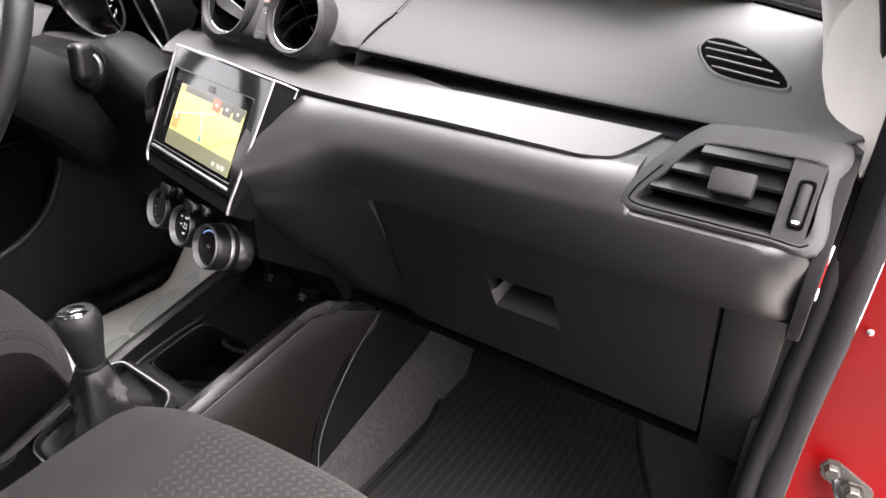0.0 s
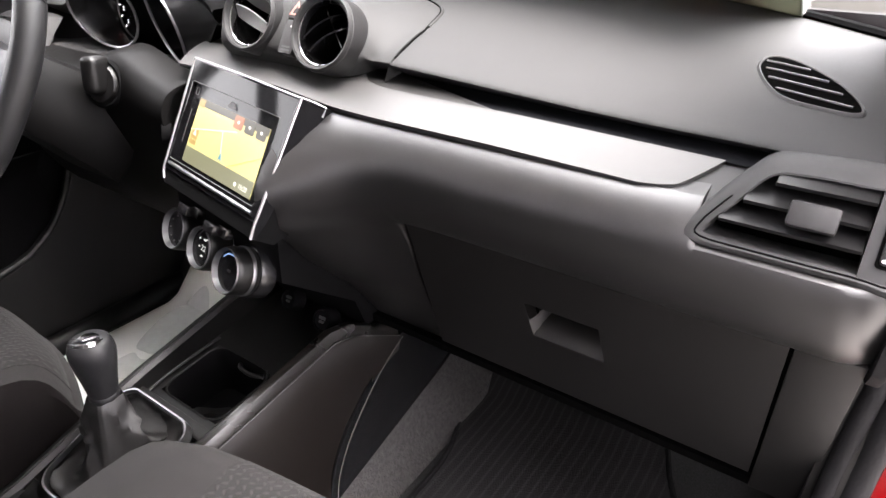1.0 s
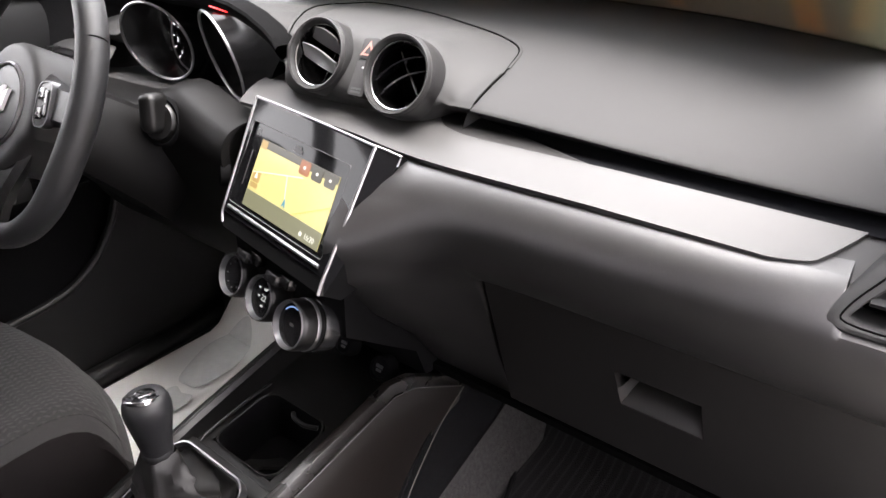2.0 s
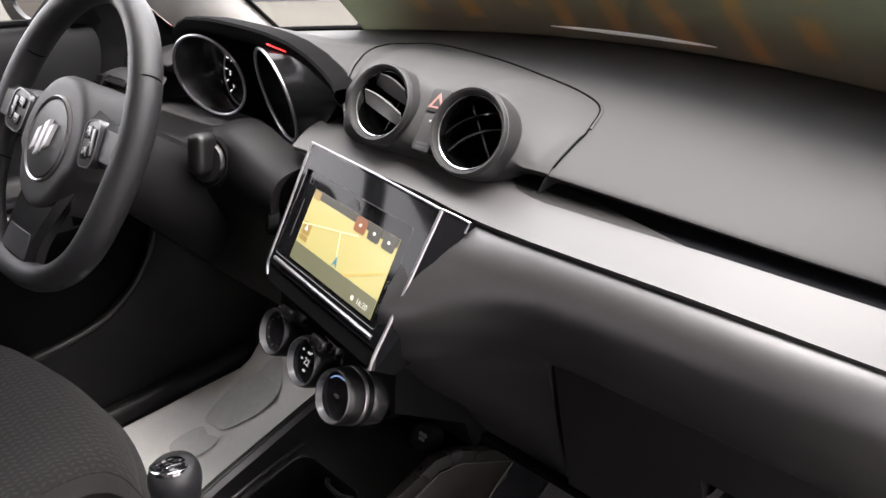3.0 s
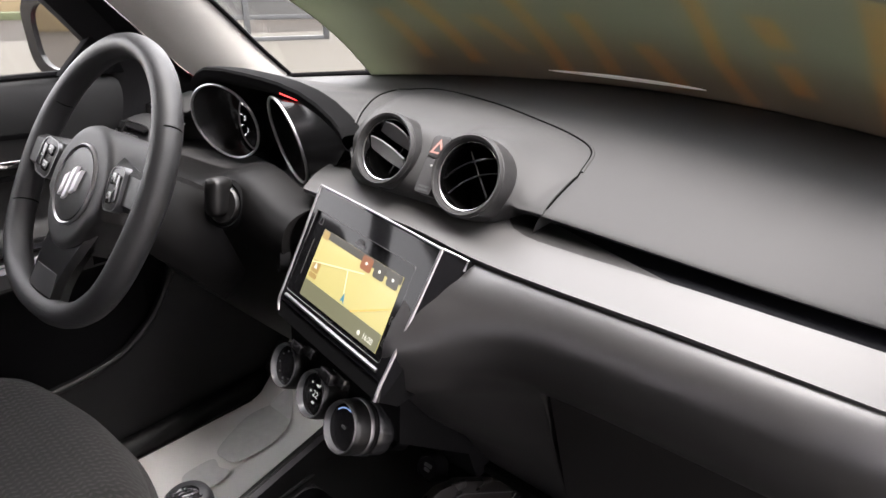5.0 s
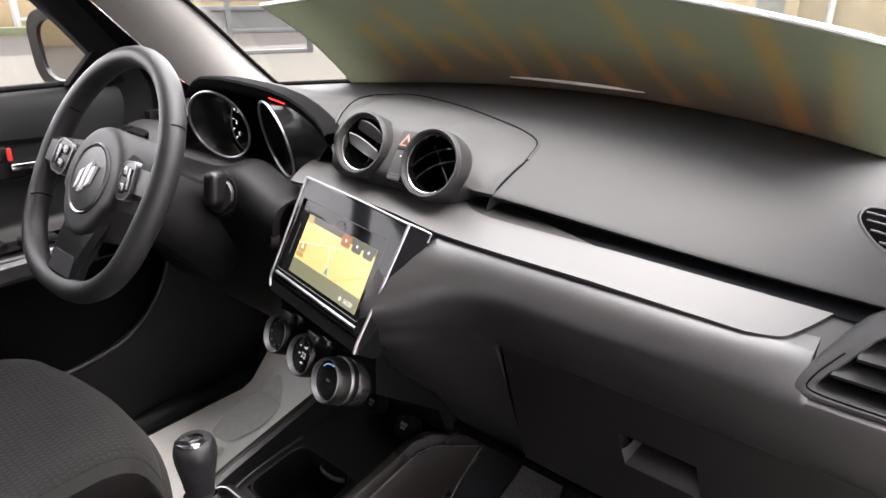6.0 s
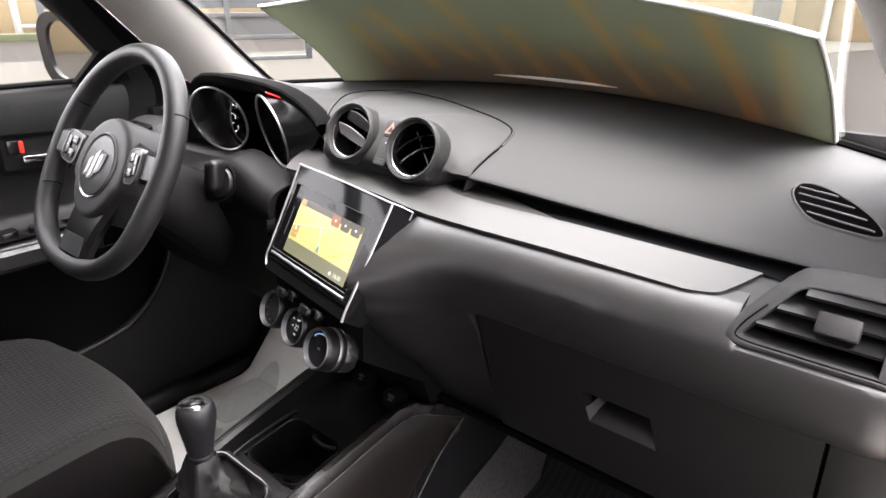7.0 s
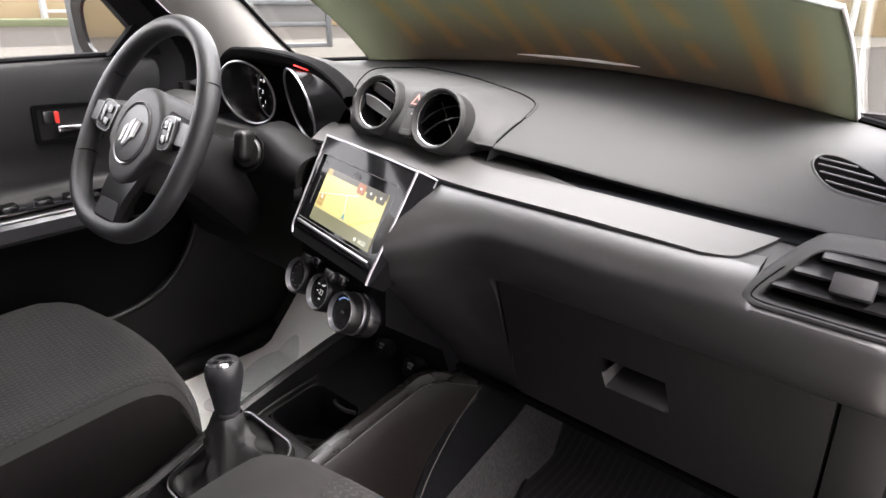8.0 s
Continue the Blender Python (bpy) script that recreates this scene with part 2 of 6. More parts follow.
MAPORANGE = glow("screen_orange", (0.9, 0.5, 0.12), 0.135)
MAPBLUE = glow("screen_blue", (0.03, 0.22, 0.35), 0.135)
MAPTAN = glow("screen_tan", (0.45, 0.3, 0.1), 0.105)
MAPWHITE = glow("screen_white", (0.9, 0.9, 0.8), 0.135)
LCD = glow("display_blue", (0.25, 0.4, 0.75), 0.12)
DIALW = glow("dial_white", (0.8, 0.8, 0.8), 0.3)
LCDW = glow("display_white", (0.7, 0.72, 0.7), 0.09)

# ---- builders ----


def part(name, bm, material, parent, label="", smooth=True):
    """One mesh object, built in world metres, under a thing or a part (or none)."""
    me = bpy.data.meshes.new(name)
    bmesh.ops.recalc_face_normals(bm, faces=bm.faces)
    bm.to_mesh(me)
    bm.free()
    me.materials.append(material)
    if smooth:
        me.polygons.foreach_set("use_smooth", [True] * len(me.polygons))
        me.set_sharp_from_angle(angle=radians(38))
    ob = new(name, me)
    if parent is not None:
        ob.parent = parent
        ob.matrix_parent_inverse = parent.matrix_basis.inverted() if parent.parent is None else Matrix()
    if label:
        tagged(ob, label)
    return ob


def thing(name, at, label, category, group="", kind=""):
    ob = new(name)
    ob.empty_display_size = 0.05
    ob.matrix_basis = Matrix.Translation(at)
    return tagged(ob, label, category, group, kind)


def structure(name, bm, material, label, smooth=True):
    return tagged(part(name, bm, material, None, "", smooth), label, "", "", "structure")


def curve(pts, n=8):
    """A Catmull-Rom line through the points, n steps a span."""
    p = [Vector(q) for q in pts]
    p = [2 * p[0] - p[1]] + p + [2 * p[-1] - p[-2]]
    out = []
    for i in range(1, len(p) - 2):
        a, b, c, d = p[i - 1:i + 3]
        for k in range(n):
            t = k / n
            out.append(0.5 * (2 * b + (c - a) * t + (2 * a - 5 * b + 4 * c - d) * t * t + (3 * b - a - 3 * c + d) * t ** 3))
    return out + [p[-2]]


def loop(pts, n=8):
    """The same, closed."""
    p = [Vector(q) for q in pts]
    k0 = len(p)
    out = []
    for i in range(k0):
        a, b, c, d = p[i - 1], p[i], p[(i + 1) % k0], p[(i + 2) % k0]
        for k in range(n):
            t = k / n
            out.append(0.5 * (2 * b + (c - a) * t + (2 * a - 5 * b + 4 * c - d) * t * t + (3 * b - a - 3 * c + d) * t ** 3))
    return out


def loft(rows, bm=None, wrap=False, cap=False):
    bm = bm or bmesh.new()
    vs = [[bm.verts.new(p) for p in r] for r in rows]
    m = len(rows[0])
    for i in range(len(vs) - 1):
        for j in range(m if wrap else m - 1):
            k = (j + 1) % m
            bm.faces.new((vs[i][j], vs[i][k], vs[i + 1][k], vs[i + 1][j]))
    if cap:
        bm.faces.new(vs[0])
        bm.faces.new(vs[-1])
    return bm


def slab(rows, thick, down=None):
    """A loft with thickness: the sheet and its copy shifted by down*thick, closed round the rim."""
    off = Vector(down if down else (0, 0, -1)) * thick
    r0 = [[Vector(p) for p in r] for r in rows]
    rows2 = [r + [p + off for p in reversed(r)] for r in r0]
    return loft(rows2, wrap=True, cap=True)


def sweep(path, rad, n=10, closed=False, bm=None, squash=1.0, up=(0, 0, 1), cap=True):
    """A tube along a path; rad a number or a list; squash flattens it along up."""
    path = [Vector(p) for p in path]
    k0 = len(path)
    rows = []
    for i, p in enumerate(path):
        a = path[(i - 1) % k0] if closed or i else p
        b = path[(i + 1) % k0] if closed or i < k0 - 1 else p
        t = (b - a).normalized()
        u = Vector(up) - t * t.dot(Vector(up))
        u = u.normalized() if u.length > 1e-4 else t.orthogonal().normalized()
        s = t.cross(u)
        r = rad[i] if hasattr(rad, "__len__") else rad
        rows.append([p + r * (math.cos(q) * s + squash * math.sin(q) * u) for q in (2 * math.pi * j / n for j in range(n))])
    if closed:
        rows.append(rows[0])
        bm = bm or bmesh.new()
        vs = [[bm.verts.new(p) for p in r] for r in rows[:-1]]
        for i in range(k0):
            for j in range(n):
                k, i2 = (j + 1) % n, (i + 1) % k0
                bm.faces.new((vs[i][j], vs[i][k], vs[i2][k], vs[i2][j]))
        return bm
    return loft(rows, bm, wrap=True, cap=cap)


def lathe(profile, m, n=40, bm=None):
    """A turned shape: (radius, height) pairs about m's z axis."""
    bm = bm or bmesh.new()
    rings = []
    for r, h in profile:
        if r < 1e-6:
            rings.append([bm.verts.new(m @ Vector((0, 0, h)))])
        else:
            rings.append([bm.verts.new(m @ Vector((r * math.cos(2 * math.pi * j / n), r * math.sin(2 * math.pi * j / n), h))) for j in range(n)])
    for a, b in zip(rings, rings[1:]):
        for j in range(n):
            k = (j + 1) % n
            if len(a) == 1 and len(b) == 1:
                continue
            if len(a) == 1:
                bm.faces.new((a[0], b[k], b[j]))
            elif len(b) == 1:
                bm.faces.new((a[j], a[k], b[0]))
            else:
                bm.faces.new((a[j], a[k], b[k], b[j]))
    return bm


def bevel_all(bm, w, seg=2):
    bmesh.ops.bevel(bm, geom=bm.edges[:], offset=w, segments=seg, profile=0.6, affect="EDGES", clamp_overlap=True)
    return bm


def box(m, size, bev=0.0, seg=2, bm=None):
    """A box with rounded edges, centred on m."""
    b = bmesh.new()
    bmesh.ops.create_cube(b, size=1.0)
    for v in b.verts:
        v.co = Vector((v.co.x * size[0], v.co.y * size[1], v.co.z * size[2]))
    if bev:
        bevel_all(b, bev, seg)
    b.transform(m)
    if bm is None:
        return b
    return merge(bm, b)


def merge(bm, other):
    me = bpy.data.meshes.new("tmp")
    other.to_mesh(me)
    other.free()
    bm.from_mesh(me)
    bpy.data.meshes.remove(me)
    return bm


def prism(poly, z0, z1, m, bev=0.0, seg=2, bm=None):
    """A flat outline (x, y) extruded from z0 to z1 along m's z."""
    b = bmesh.new()
    lo = [b.verts.new((x, y, z0)) for x, y in poly]
    hi = [b.verts.new((x, y, z1)) for x, y in poly]
    b.faces.new(lo)
    b.faces.new(hi)
    k0 = len(poly)
    for i in range(k0):
        j = (i + 1) % k0
        b.faces.new((lo[i], lo[j], hi[j], hi[i]))
    if bev:
        bmesh.ops.recalc_face_normals(b, faces=b.faces)
        top = [e for e in b.edges if all(abs(v.co.z - z1) < 1e-7 for v in e.verts)]
        bmesh.ops.bevel(b, geom=top, offset=bev, segments=seg, profile=0.6, affect="EDGES", clamp_overlap=True)
    b.transform(m)
    return merge(bm, b) if bm else b


def axes(origin, x, y):
    """A pose with its x along x, its y as near to y as can be."""
    x = Vector(x).normalized()
    z = x.cross(Vector(y)).normalized()
    y = z.cross(x)
    return Matrix(((x.x, y.x, z.x, origin[0]), (x.y, y.y, z.y, origin[1]), (x.z, y.z, z.z, origin[2]), (0, 0, 0, 1)))


def rounded(w, h, r, n=5):
    """A rounded rectangle as an outline."""
    out = []
    for cx, cy, a0 in ((w / 2 - r, h / 2 - r, 0), (-w / 2 + r, h / 2 - r, 90), (-w / 2 + r, -h / 2 + r, 180), (w / 2 - r, -h / 2 + r, 270)):
        for k in range(n + 1):
            a = radians(a0 + 90 * k / n)
            out.append((cx + r * math.cos(a), cy + r * math.sin(a)))
    return out


def frame_ring(outer, inner, z0, z1, m):
    """The band between two outlines with the same number of points, z0 to z1."""
    rows = []
    for pts, z in ((outer, z0), (outer, z1), (inner, z1), (inner, z0), (outer, z0)):
        rows.append([m @ Vector((x, y, z)) for x, y in pts])
    bm = bmesh.new()
    vs = [[bm.verts.new(p) for p in r] for r in rows[:-1]]
    vs.append(vs[0])
    k0 = len(outer)
    for i in range(4):
        for j in range(k0):
            k = (j + 1) % k0
            bm.faces.new((vs[i][j], vs[i][k], vs[i + 1][k], vs[i + 1][j]))
    return bm


def lettering(name, body, size, m, material, parent, depth=0.0003):
    cu = bpy.data.curves.new(name, "FONT")
    cu.body, cu.size, cu.extrude, cu.align_x, cu.align_y = body, size, depth, "CENTER", "CENTER"
    tmp = bpy.data.objects.new(name, cu)
    me = bpy.data.meshes.new_from_object(tmp)
    bpy.data.objects.remove(tmp)
    bm = bmesh.new()
    bm.from_mesh(me)
    bpy.data.meshes.remove(me)
    bm.transform(m)
    return part(name, bm, material, parent, smooth=False)


XC = -0.69          # the car's middle line
FLOOR = 0.36        # its floor over the ground

# ---- the yard outside ----
ground = bmesh.new()
bmesh.ops.create_grid(ground, x_segments=8, y_segments=8, size=400)
structure("ground", ground, ASPHALT, "worn beige-grey asphalt of a yard", False)
structure("road", box(pose(-13.2, 2.0, 0.006, 0, 0, -20), (7.5, 60, 0.012)), CONCRETE, "pale concrete strip across the yard", False)


# unseen reflector, added to throw light up at the dashboard's east end
structure("pavement_bounce", box(pose(2.1, -1.5, 0.01), (3.9, 8.0, 0.03), 0.008), SLABS, "unseen pale slab added to bounce light through the door", False)


def wall_run(name, a, b, h, thick=0.25, material=None, label="stained cream rendered boundary wall"):
    a, b = Vector((*a, 0)), Vector((*b, 0))
    d = b - a
    m = axes((a + b) / 2 + Vector((0, 0, h / 2)), d, (0, 0, 1))
    return structure(name, box(m, (d.length, h, thick), 0.02), material or CREAM, label)


wall_run("wall_west", (-27.5, 2.0), (-24.0, 12.5), 1.35)
wall_run("wall_north", (-24.0, 12.6), (-5.3, 24.2), 1.9)
wall_run("wall_east", (-5.3, 24.4), (14.0, 25.0), 3.2)
wall_run("wall_inner", (-11.4, 9.9), (-9.3, 12.4), 1.6)


def post_with_rail(at, along, rail):
    th = thing("wall_post", (*at, 0), "white painted post with a low rail against the cream wall", "post", "wall posts")
    part("post", box(pose(at[0], at[1], 0.72, 0, 0, 20), (0.16, 0.16, 1.44), 0.01), POSTW, th)
    if rail:
        d = Vector((*along, 0)).normalized()
        c = Vector((*at, 0.45)) + d * rail / 2
        part("rail", box(axes(c, d, (0, 0, 1)), (rail, 0.1, 0.08), 0.01), POSTW, th)
    return th


post_with_rail((-24.9, 7.75), (0.35, 1.0), 4.0)
drain = thing("drain_pipe", (-4.3, 24.1, 0), "white painted drain pipe on the cream wall", "pipe")
part("pipe", sweep([(-4.3, 24.1, 0.0), (-4.3, 24.1, 3.3)], 0.11), POSTW, drain)

structure("verge", box(pose(-24.2, 9.0, 0.08, 0, 0, -19), (0.8, 9, 0.3), 0.05), GRASS, "strip of rough green grass along the wall")

fence = thing("fence", (-26.0, 6.0, 1.35), "pale wire fence on top of the cream wall", "fence")
fd = Vector((3.5, 10.5, 0)).normalized()
for k in range(36):
    q = Vector((-27.0, 3.4, 1.35)) + fd * k * 0.16
    part("bar", box(Matrix.Translation(q + Vector((0, 0, 0.45))), (0.03, 0.03, 0.9)), POSTW, fence, smooth=False)
for h in (1.45, 1.85, 2.2):
    part("rail", sweep([Vector((-27.2, 2.8, h)), Vector((-25.0, 9.4, h))], 0.025, 6), POSTW, fence)


def sliding_gate(a, b, h, name):
    a, b = Vector((*a, 0)), Vector((*b, 0))
    d = (b - a).normalized()
    length = (b - a).length
    th = thing(name, (a + b) / 2, "grey painted steel sliding gate with sheet panels", "gate", "yard gates")
    up = Vector((0, 0, 1))

    def bar(p, q, w):
        m = axes((p + q) / 2, q - p, up if abs((q - p).normalized().z) < 0.9 else d)
        part("frame_bar", box(m, ((q - p).length, w, w), 0.008), GATE, th)
    for h0 in (0.05, 0.5, h * 0.62, h):
        bar(a + up * h0, b + up * h0, 0.1)
    for k in range(4):
        p = a + d * length * k / 3
        bar(p, p + up * h, 0.12)
    m = axes((a + b) / 2 + up * (0.5 + h * 0.62) / 2, d, up)
    part("sheet_panel", box(m, (length, h * 0.62 - 0.5, 0.02)), PANELG, th)
    m = axes((a + b) / 2 + up * (h * 0.81), d, up)
    part("sheet_panel", box(m, (length, h * 0.2, 0.02)), GATE, th)
    return th


sliding_gate((-14.1, 4.8), (-12.0, 9.45), 1.55, "sliding_gate")
sliding_gate((-9.5, 22.6), (-5.6, 23.6), 2.3, "sliding_gate")
bollard = thing("bollard", (-9.6, 3.4, 0), "short yellow painted steel marker post", "post")
part("tube", lathe([(0, 0.0), (0.05, 0.0), (0.05, 0.55), (0.03, 0.58), (0, 0.58)], Matrix.Translation((-9.6, 3.4, 0)), 16), YELLOW, bollard)

# not a known wall: unseen, added to keep light off the lower dashboard
structure("wall_light_block", box(pose(0.74, -4.15, 1.1), (0.2, 8, 2.2), 0.02), WALLB, "unseen dark wall added beside the car to block light")
wall_run("wall_south", (-9.5, -9.0), (3.0, -9.5), 1.9, 0.25)
wall_run("wall_yard", (-8.6, -0.8), (-9.5, -8.8), 1.7, 0.25)


# ---- the car's shell ----


def base_y(x):
    return 1.06 - 0.2 * ((x - XC) / 0.6) ** 2


def base_z(x):
    return 1.11 - 0.022 * ((x - XC) / 0.6) ** 2


def lip_z(x):
    return float(np.mean([np.interp(x + d, (-1.3, -0.85, -0.535, -0.25, -0.12, 0.0), (1.05, 1.062, 1.061, 1.046, 1.044, 1.046)) for d in np.linspace(-0.08, 0.08, 11)]))


VISOR_X = (-1.19, -1.175, -1.14, -1.08, -1.03, -0.985, -0.945, -0.90, -0.865, -0.835, -0.818, -0.81)
VISOR_Z = (1.118, 1.135, 1.148, 1.151, 1.150, 1.148, 1.145, 1.138, 1.127, 1.112, 1.099, 1.086)


def visor_z(x):
    return float(np.interp(x, VISOR_X, VISOR_Z))


def dash_z(x, y):
    """Height of the dashboard's top."""
    yb, zb, lz = base_y(x), base_z(x), lip_z(x)
    u = min(1, max(0, (y - 0.56) / (yb - 0.56)))
    z = lz + (zb - lz) * (1 - (1 - u) ** float(np.interp(x, (-0.5, -0.1), (4.8, 3.6))))
    edge = max(0.0, min(1.0, (x + 0.16) / 0.16))
    z -= 0.008 * edge ** 2 * (1 - u)
    if x < -0.81:
        t = max(0.0, min(1.0, (y - 0.565) / 0.26))
        t = t * t * (3 - 2 * t)
        side = 1 / (1 + math.exp(-(x + 1.215) / 0.012)) * min(1.0, (-0.81 - x) / 0.012)
        z += (visor_z(max(x, -1.19)) - 0.002 - z) * (1 - t) * side
    return z


structure("floor", slab([[(x, y, FLOOR) for x in (-1.4, 0.0)] for y in (-1.6, -0.5, 0.3, 0.82)], 0.03), CARPET, "dark grey carpeted car floor")
structure("floor_toe", slab([[(x, y, z) for x in (-1.4, 0.0)] for y, z in ((0.82, FLOOR), (0.9, 0.38), (1.06, 0.55), (1.1, 0.75))], 0.03, (0, 1, -1)), CARPET, "dark carpet rising under the dashboard")
structure("floor_toe_west", slab([[(x, y, z) for x in (-1.372, -0.855)] for y, z in ((0.675, FLOOR + 0.001), (0.72, 0.405), (0.80, 0.495), (0.88, 0.585), (0.96, 0.68))], 0.03, (0, 1, -1)), CARPET, "dark carpeted foot board in front of the driver")
structure("wall_front", slab([[(x, 1.14, z) for x in (-1.42, 0.03)] for z in (0.3, 1.07)], 0.02, (0, 1, 0)), RUBBER, "dark bulkhead behind the dashboard")
# tunnel under the console
structure("floor_tunnel", slab([[(x, y, z) for y in (-1.4, 0.3, 1.05)] for x, z in ((-0.88, FLOOR), (-0.83, 0.42), (-0.81, 0.5), (-0.57, 0.5), (-0.55, 0.42), (-0.52, FLOOR))], 0.02), TUNNELC, "carpeted tunnel in the car's middle")

PILLAR_EDGE = [(-1.33, 0.865, 1.075), (-1.305, 0.765, 1.152), (-1.27, 0.66, 1.235), (-1.235, 0.545, 1.315), (-1.19, 0.40, 1.405), (-1.16, 0.30, 1.45)]
PILLAR_REAR = [(-1.388, 0.575, 1.01), (-1.398, 0.585, 1.12), (-1.385, 0.535, 1.20), (-1.345, 0.43, 1.31), (-1.28, 0.30, 1.41), (-1.25, 0.22, 1.45)]


def mirrored(pts):
    return [(2 * XC - x, y, z) for x, y, z in pts]


def a_pillar(name, front, rear, s):
    f, r = curve(front, 6), curve(rear, 6)
    rows = []
    for a, b in zip(f, r):
        bulge = Vector((0.026 * s, -0.012, 0.0))
        rows.append([a + Vector((0, 0.012, -0.004)), a, a.lerp(b, 0.2) + bulge * 0.8, a.lerp(b, 0.5) + bulge * 1.1, a.lerp(b, 0.8) + bulge * 0.8, b, b + Vector((-0.01 * s, 0.01, 0))])
    return structure(name, slab(rows, 0.02, (-s, 0.3, 0.2)), PILLAR, "light grey textured windscreen pillar trim")


PILLAR_SEAM = [(-1.345, 0.70, 1.07), (-1.345, 0.635, 1.115), (-1.34, 0.55, 1.20), (-1.32, 0.445, 1.30), (-1.27, 0.31, 1.40), (-1.24, 0.23, 1.45)]
a_pillar("trim_pillar_west", PILLAR_EDGE, PILLAR_SEAM, 1)
structure("trim_sail_west", slab([[a + Vector((-0.004, -0.001, 0)), a + Vector((-0.012, -0.008, 0)), a.lerp(b, 0.5) + Vector((-0.004, -0.004, 0)), b + Vector((-0.004, -0.01, 0)), b + Vector((-0.03, -0.04, 0))] for a, b in zip(curve(PILLAR_SEAM, 6), curve(PILLAR_REAR, 6))], 0.02, (-1, 0.3, 0)), VISORM, "black trim between pillar and side window")
a_pillar("trim_pillar_east", mirrored(PILLAR_EDGE), mirrored(PILLAR_REAR), -1)

FOOT = [(-0.058, 0.76, 1.055), (-0.053, 0.674, 1.054), (-0.047, 0.632, 1.053), (-0.036, 0.600, 1.051), (-0.018, 0.583, 1.048), (-0.003, 0.568, 1.042), (0.006, 0.558, 1.02)]
CROWN = [(-0.074, 0.765, 1.152), (-0.066, 0.72, 1.152), (-0.056, 0.68, 1.156), (-0.043, 0.64, 1.162), (-0.027, 0.60, 1.172), (-0.009, 0.565, 1.184), (0.006, 0.540, 1.198)]
foot_rows = []
for a, b in zip(curve(FOOT, 5), curve(CROWN, 5)):
    foot_rows.append([a, a.lerp(b, 0.12) + Vector((0.004, 0.004, 0)), a.lerp(b, 0.35) + Vector((0.005, 0.005, 0)), a.lerp(b, 0.7) + Vector((0.003, 0.003, 0)), b])
structure("trim_pillar_skirt_east", slab(foot_rows, 0.01, (0.6, 0.7, 0)), PILLAR, "light grey flared foot of the windscreen pillar")

# black body frame outside the west pillar, between windscreen trim and side window
pr = curve(PILLAR_REAR, 6)
structure("trim_frame_west", slab([[p + Vector((0.004, 0.002, 0)), p + Vector((-0.01, -0.035, 0.0)), p + Vector((-0.03, -0.06, 0))] for p in pr], 0.03, (-1, 0, 0)), RUBBER, "black rubber window frame beside the pillar")

# roof and headliner
roof_rows = []
for y in (0.36, 0.2, -0.4, -1.0, -1.6):
    front = 0.1 if y > 0.3 else 0.0
    roof_rows.append([(XC + dx * 0.54, y + front * (1 - dx * dx) * 0.8, 1.475 - 0.045 * dx * dx - (0.02 if y > 0.3 else 0)) for dx in [k / 6 - 1 for k in range(13)]])
structure("ceiling", slab(roof_rows, 0.012), LINER, "pale grey cloth headliner")
structure("roof", slab([[Vector(p) + Vector((0, 0, 0.03)) for p in r] for r in roof_rows], 0.01), RED, "red painted car roof")

for tag, s in (("east", 1), ("west", -1)):
    structure("trim_roof_rail_" + tag, slab([[(XC + s * (0.535 + 0.085 * k), y - 0.03 * k, 1.433 - 0.075 * k ** 1.5) for k in (0, 0.35, 0.7, 1.0)] for y in (0.38, 0.2, -0.4, -1.0, -1.6)], 0.02, (0, 0, 1)), LINER, "pale roof rail trim over the door opening")

# windscreen
ws_rows = []
for k in range(13):
    dx = k / 6 - 1
    x0 = XC + dx * 0.655
    lo = Vector((x0, base_y(x0) + 0.012, base_z(x0) - 0.004))
    hi = Vector((XC + dx * 0.51, 0.36 + 0.08 * (1 - dx * dx), 1.455 - 0.045 * dx * dx))
    ws_rows.append([lo.lerp(hi, t) + Vector((0, 0.02, 0.03)) * math.sin(math.pi * t) for t in [j / 8 for j in range(9)]])
window_1 = structure("window_1", slab(ws_rows, 0.004, (0, 0.5, 0.85)), GLASS, "clear raked windscreen")
window_1.visible_shadow = False
structure("trim_glass_foot", slab([[r[0].lerp(r[1], t) + Vector((0, -0.003, -0.004)) for t in (-0.05, 0.1, 0.22)] for r in ws_rows], 0.002, (0, 0.5, 0.85)), VISORM, "black band along the foot of the windscreen")
structure("trim_glass_edge", sweep([(x, base_y(x) + 0.005, base_z(x) + 0.003) for x in [-1.325 + k * 0.04 for k in range(33)]], 0.0055, 8), VISORM, "black line where the windscreen meets the dashboard")
structure("trim_pillar_seal", sweep([p + Vector((0.002, 0.005, -0.002)) for p in curve(PILLAR_EDGE, 6)], 0.004, 8), VISORM, "black seal along the pillar's front edge")
wiper = thing("wiper", (-0.55, 1.12, 1.08), "black windscreen wiper lying at the foot of the glass", "wiper")
part("blade", sweep(curve([(-1.0, base_y(-1.0) + 0.09, 1.10), (-0.6, base_y(-0.6) + 0.085, 1.125), (-0.2, base_y(-0.2) + 0.08, 1.1)], 6), 0.007, 6), RUBBER, wiper)
part("arm", sweep([(-0.95, base_y(-0.95) + 0.11, 1.10), (-0.5, base_y(-0.5) + 0.10, 1.13)], 0.008, 6), GLOSS, wiper)

# bonnet and red body round the east door opening
bonnet = thing("bonnet", (XC, 1.5, 0.9), "red painted bonnet in front of the windscreen", "bonnet")
part("panel", slab([[(x, base_y(x) + 0.12 + dy, 1.045 - 0.02 * ((x - XC) / 0.6) ** 2 - drop) for x in [XC + (k - 6) * 0.115 for k in range(13)]] for dy, drop in ((-0.1, 0.0), (0.0, 0.02), (0.15, 0.07), (0.4, 0.17), (0.75, 0.32))], 0.01), RED, bonnet)

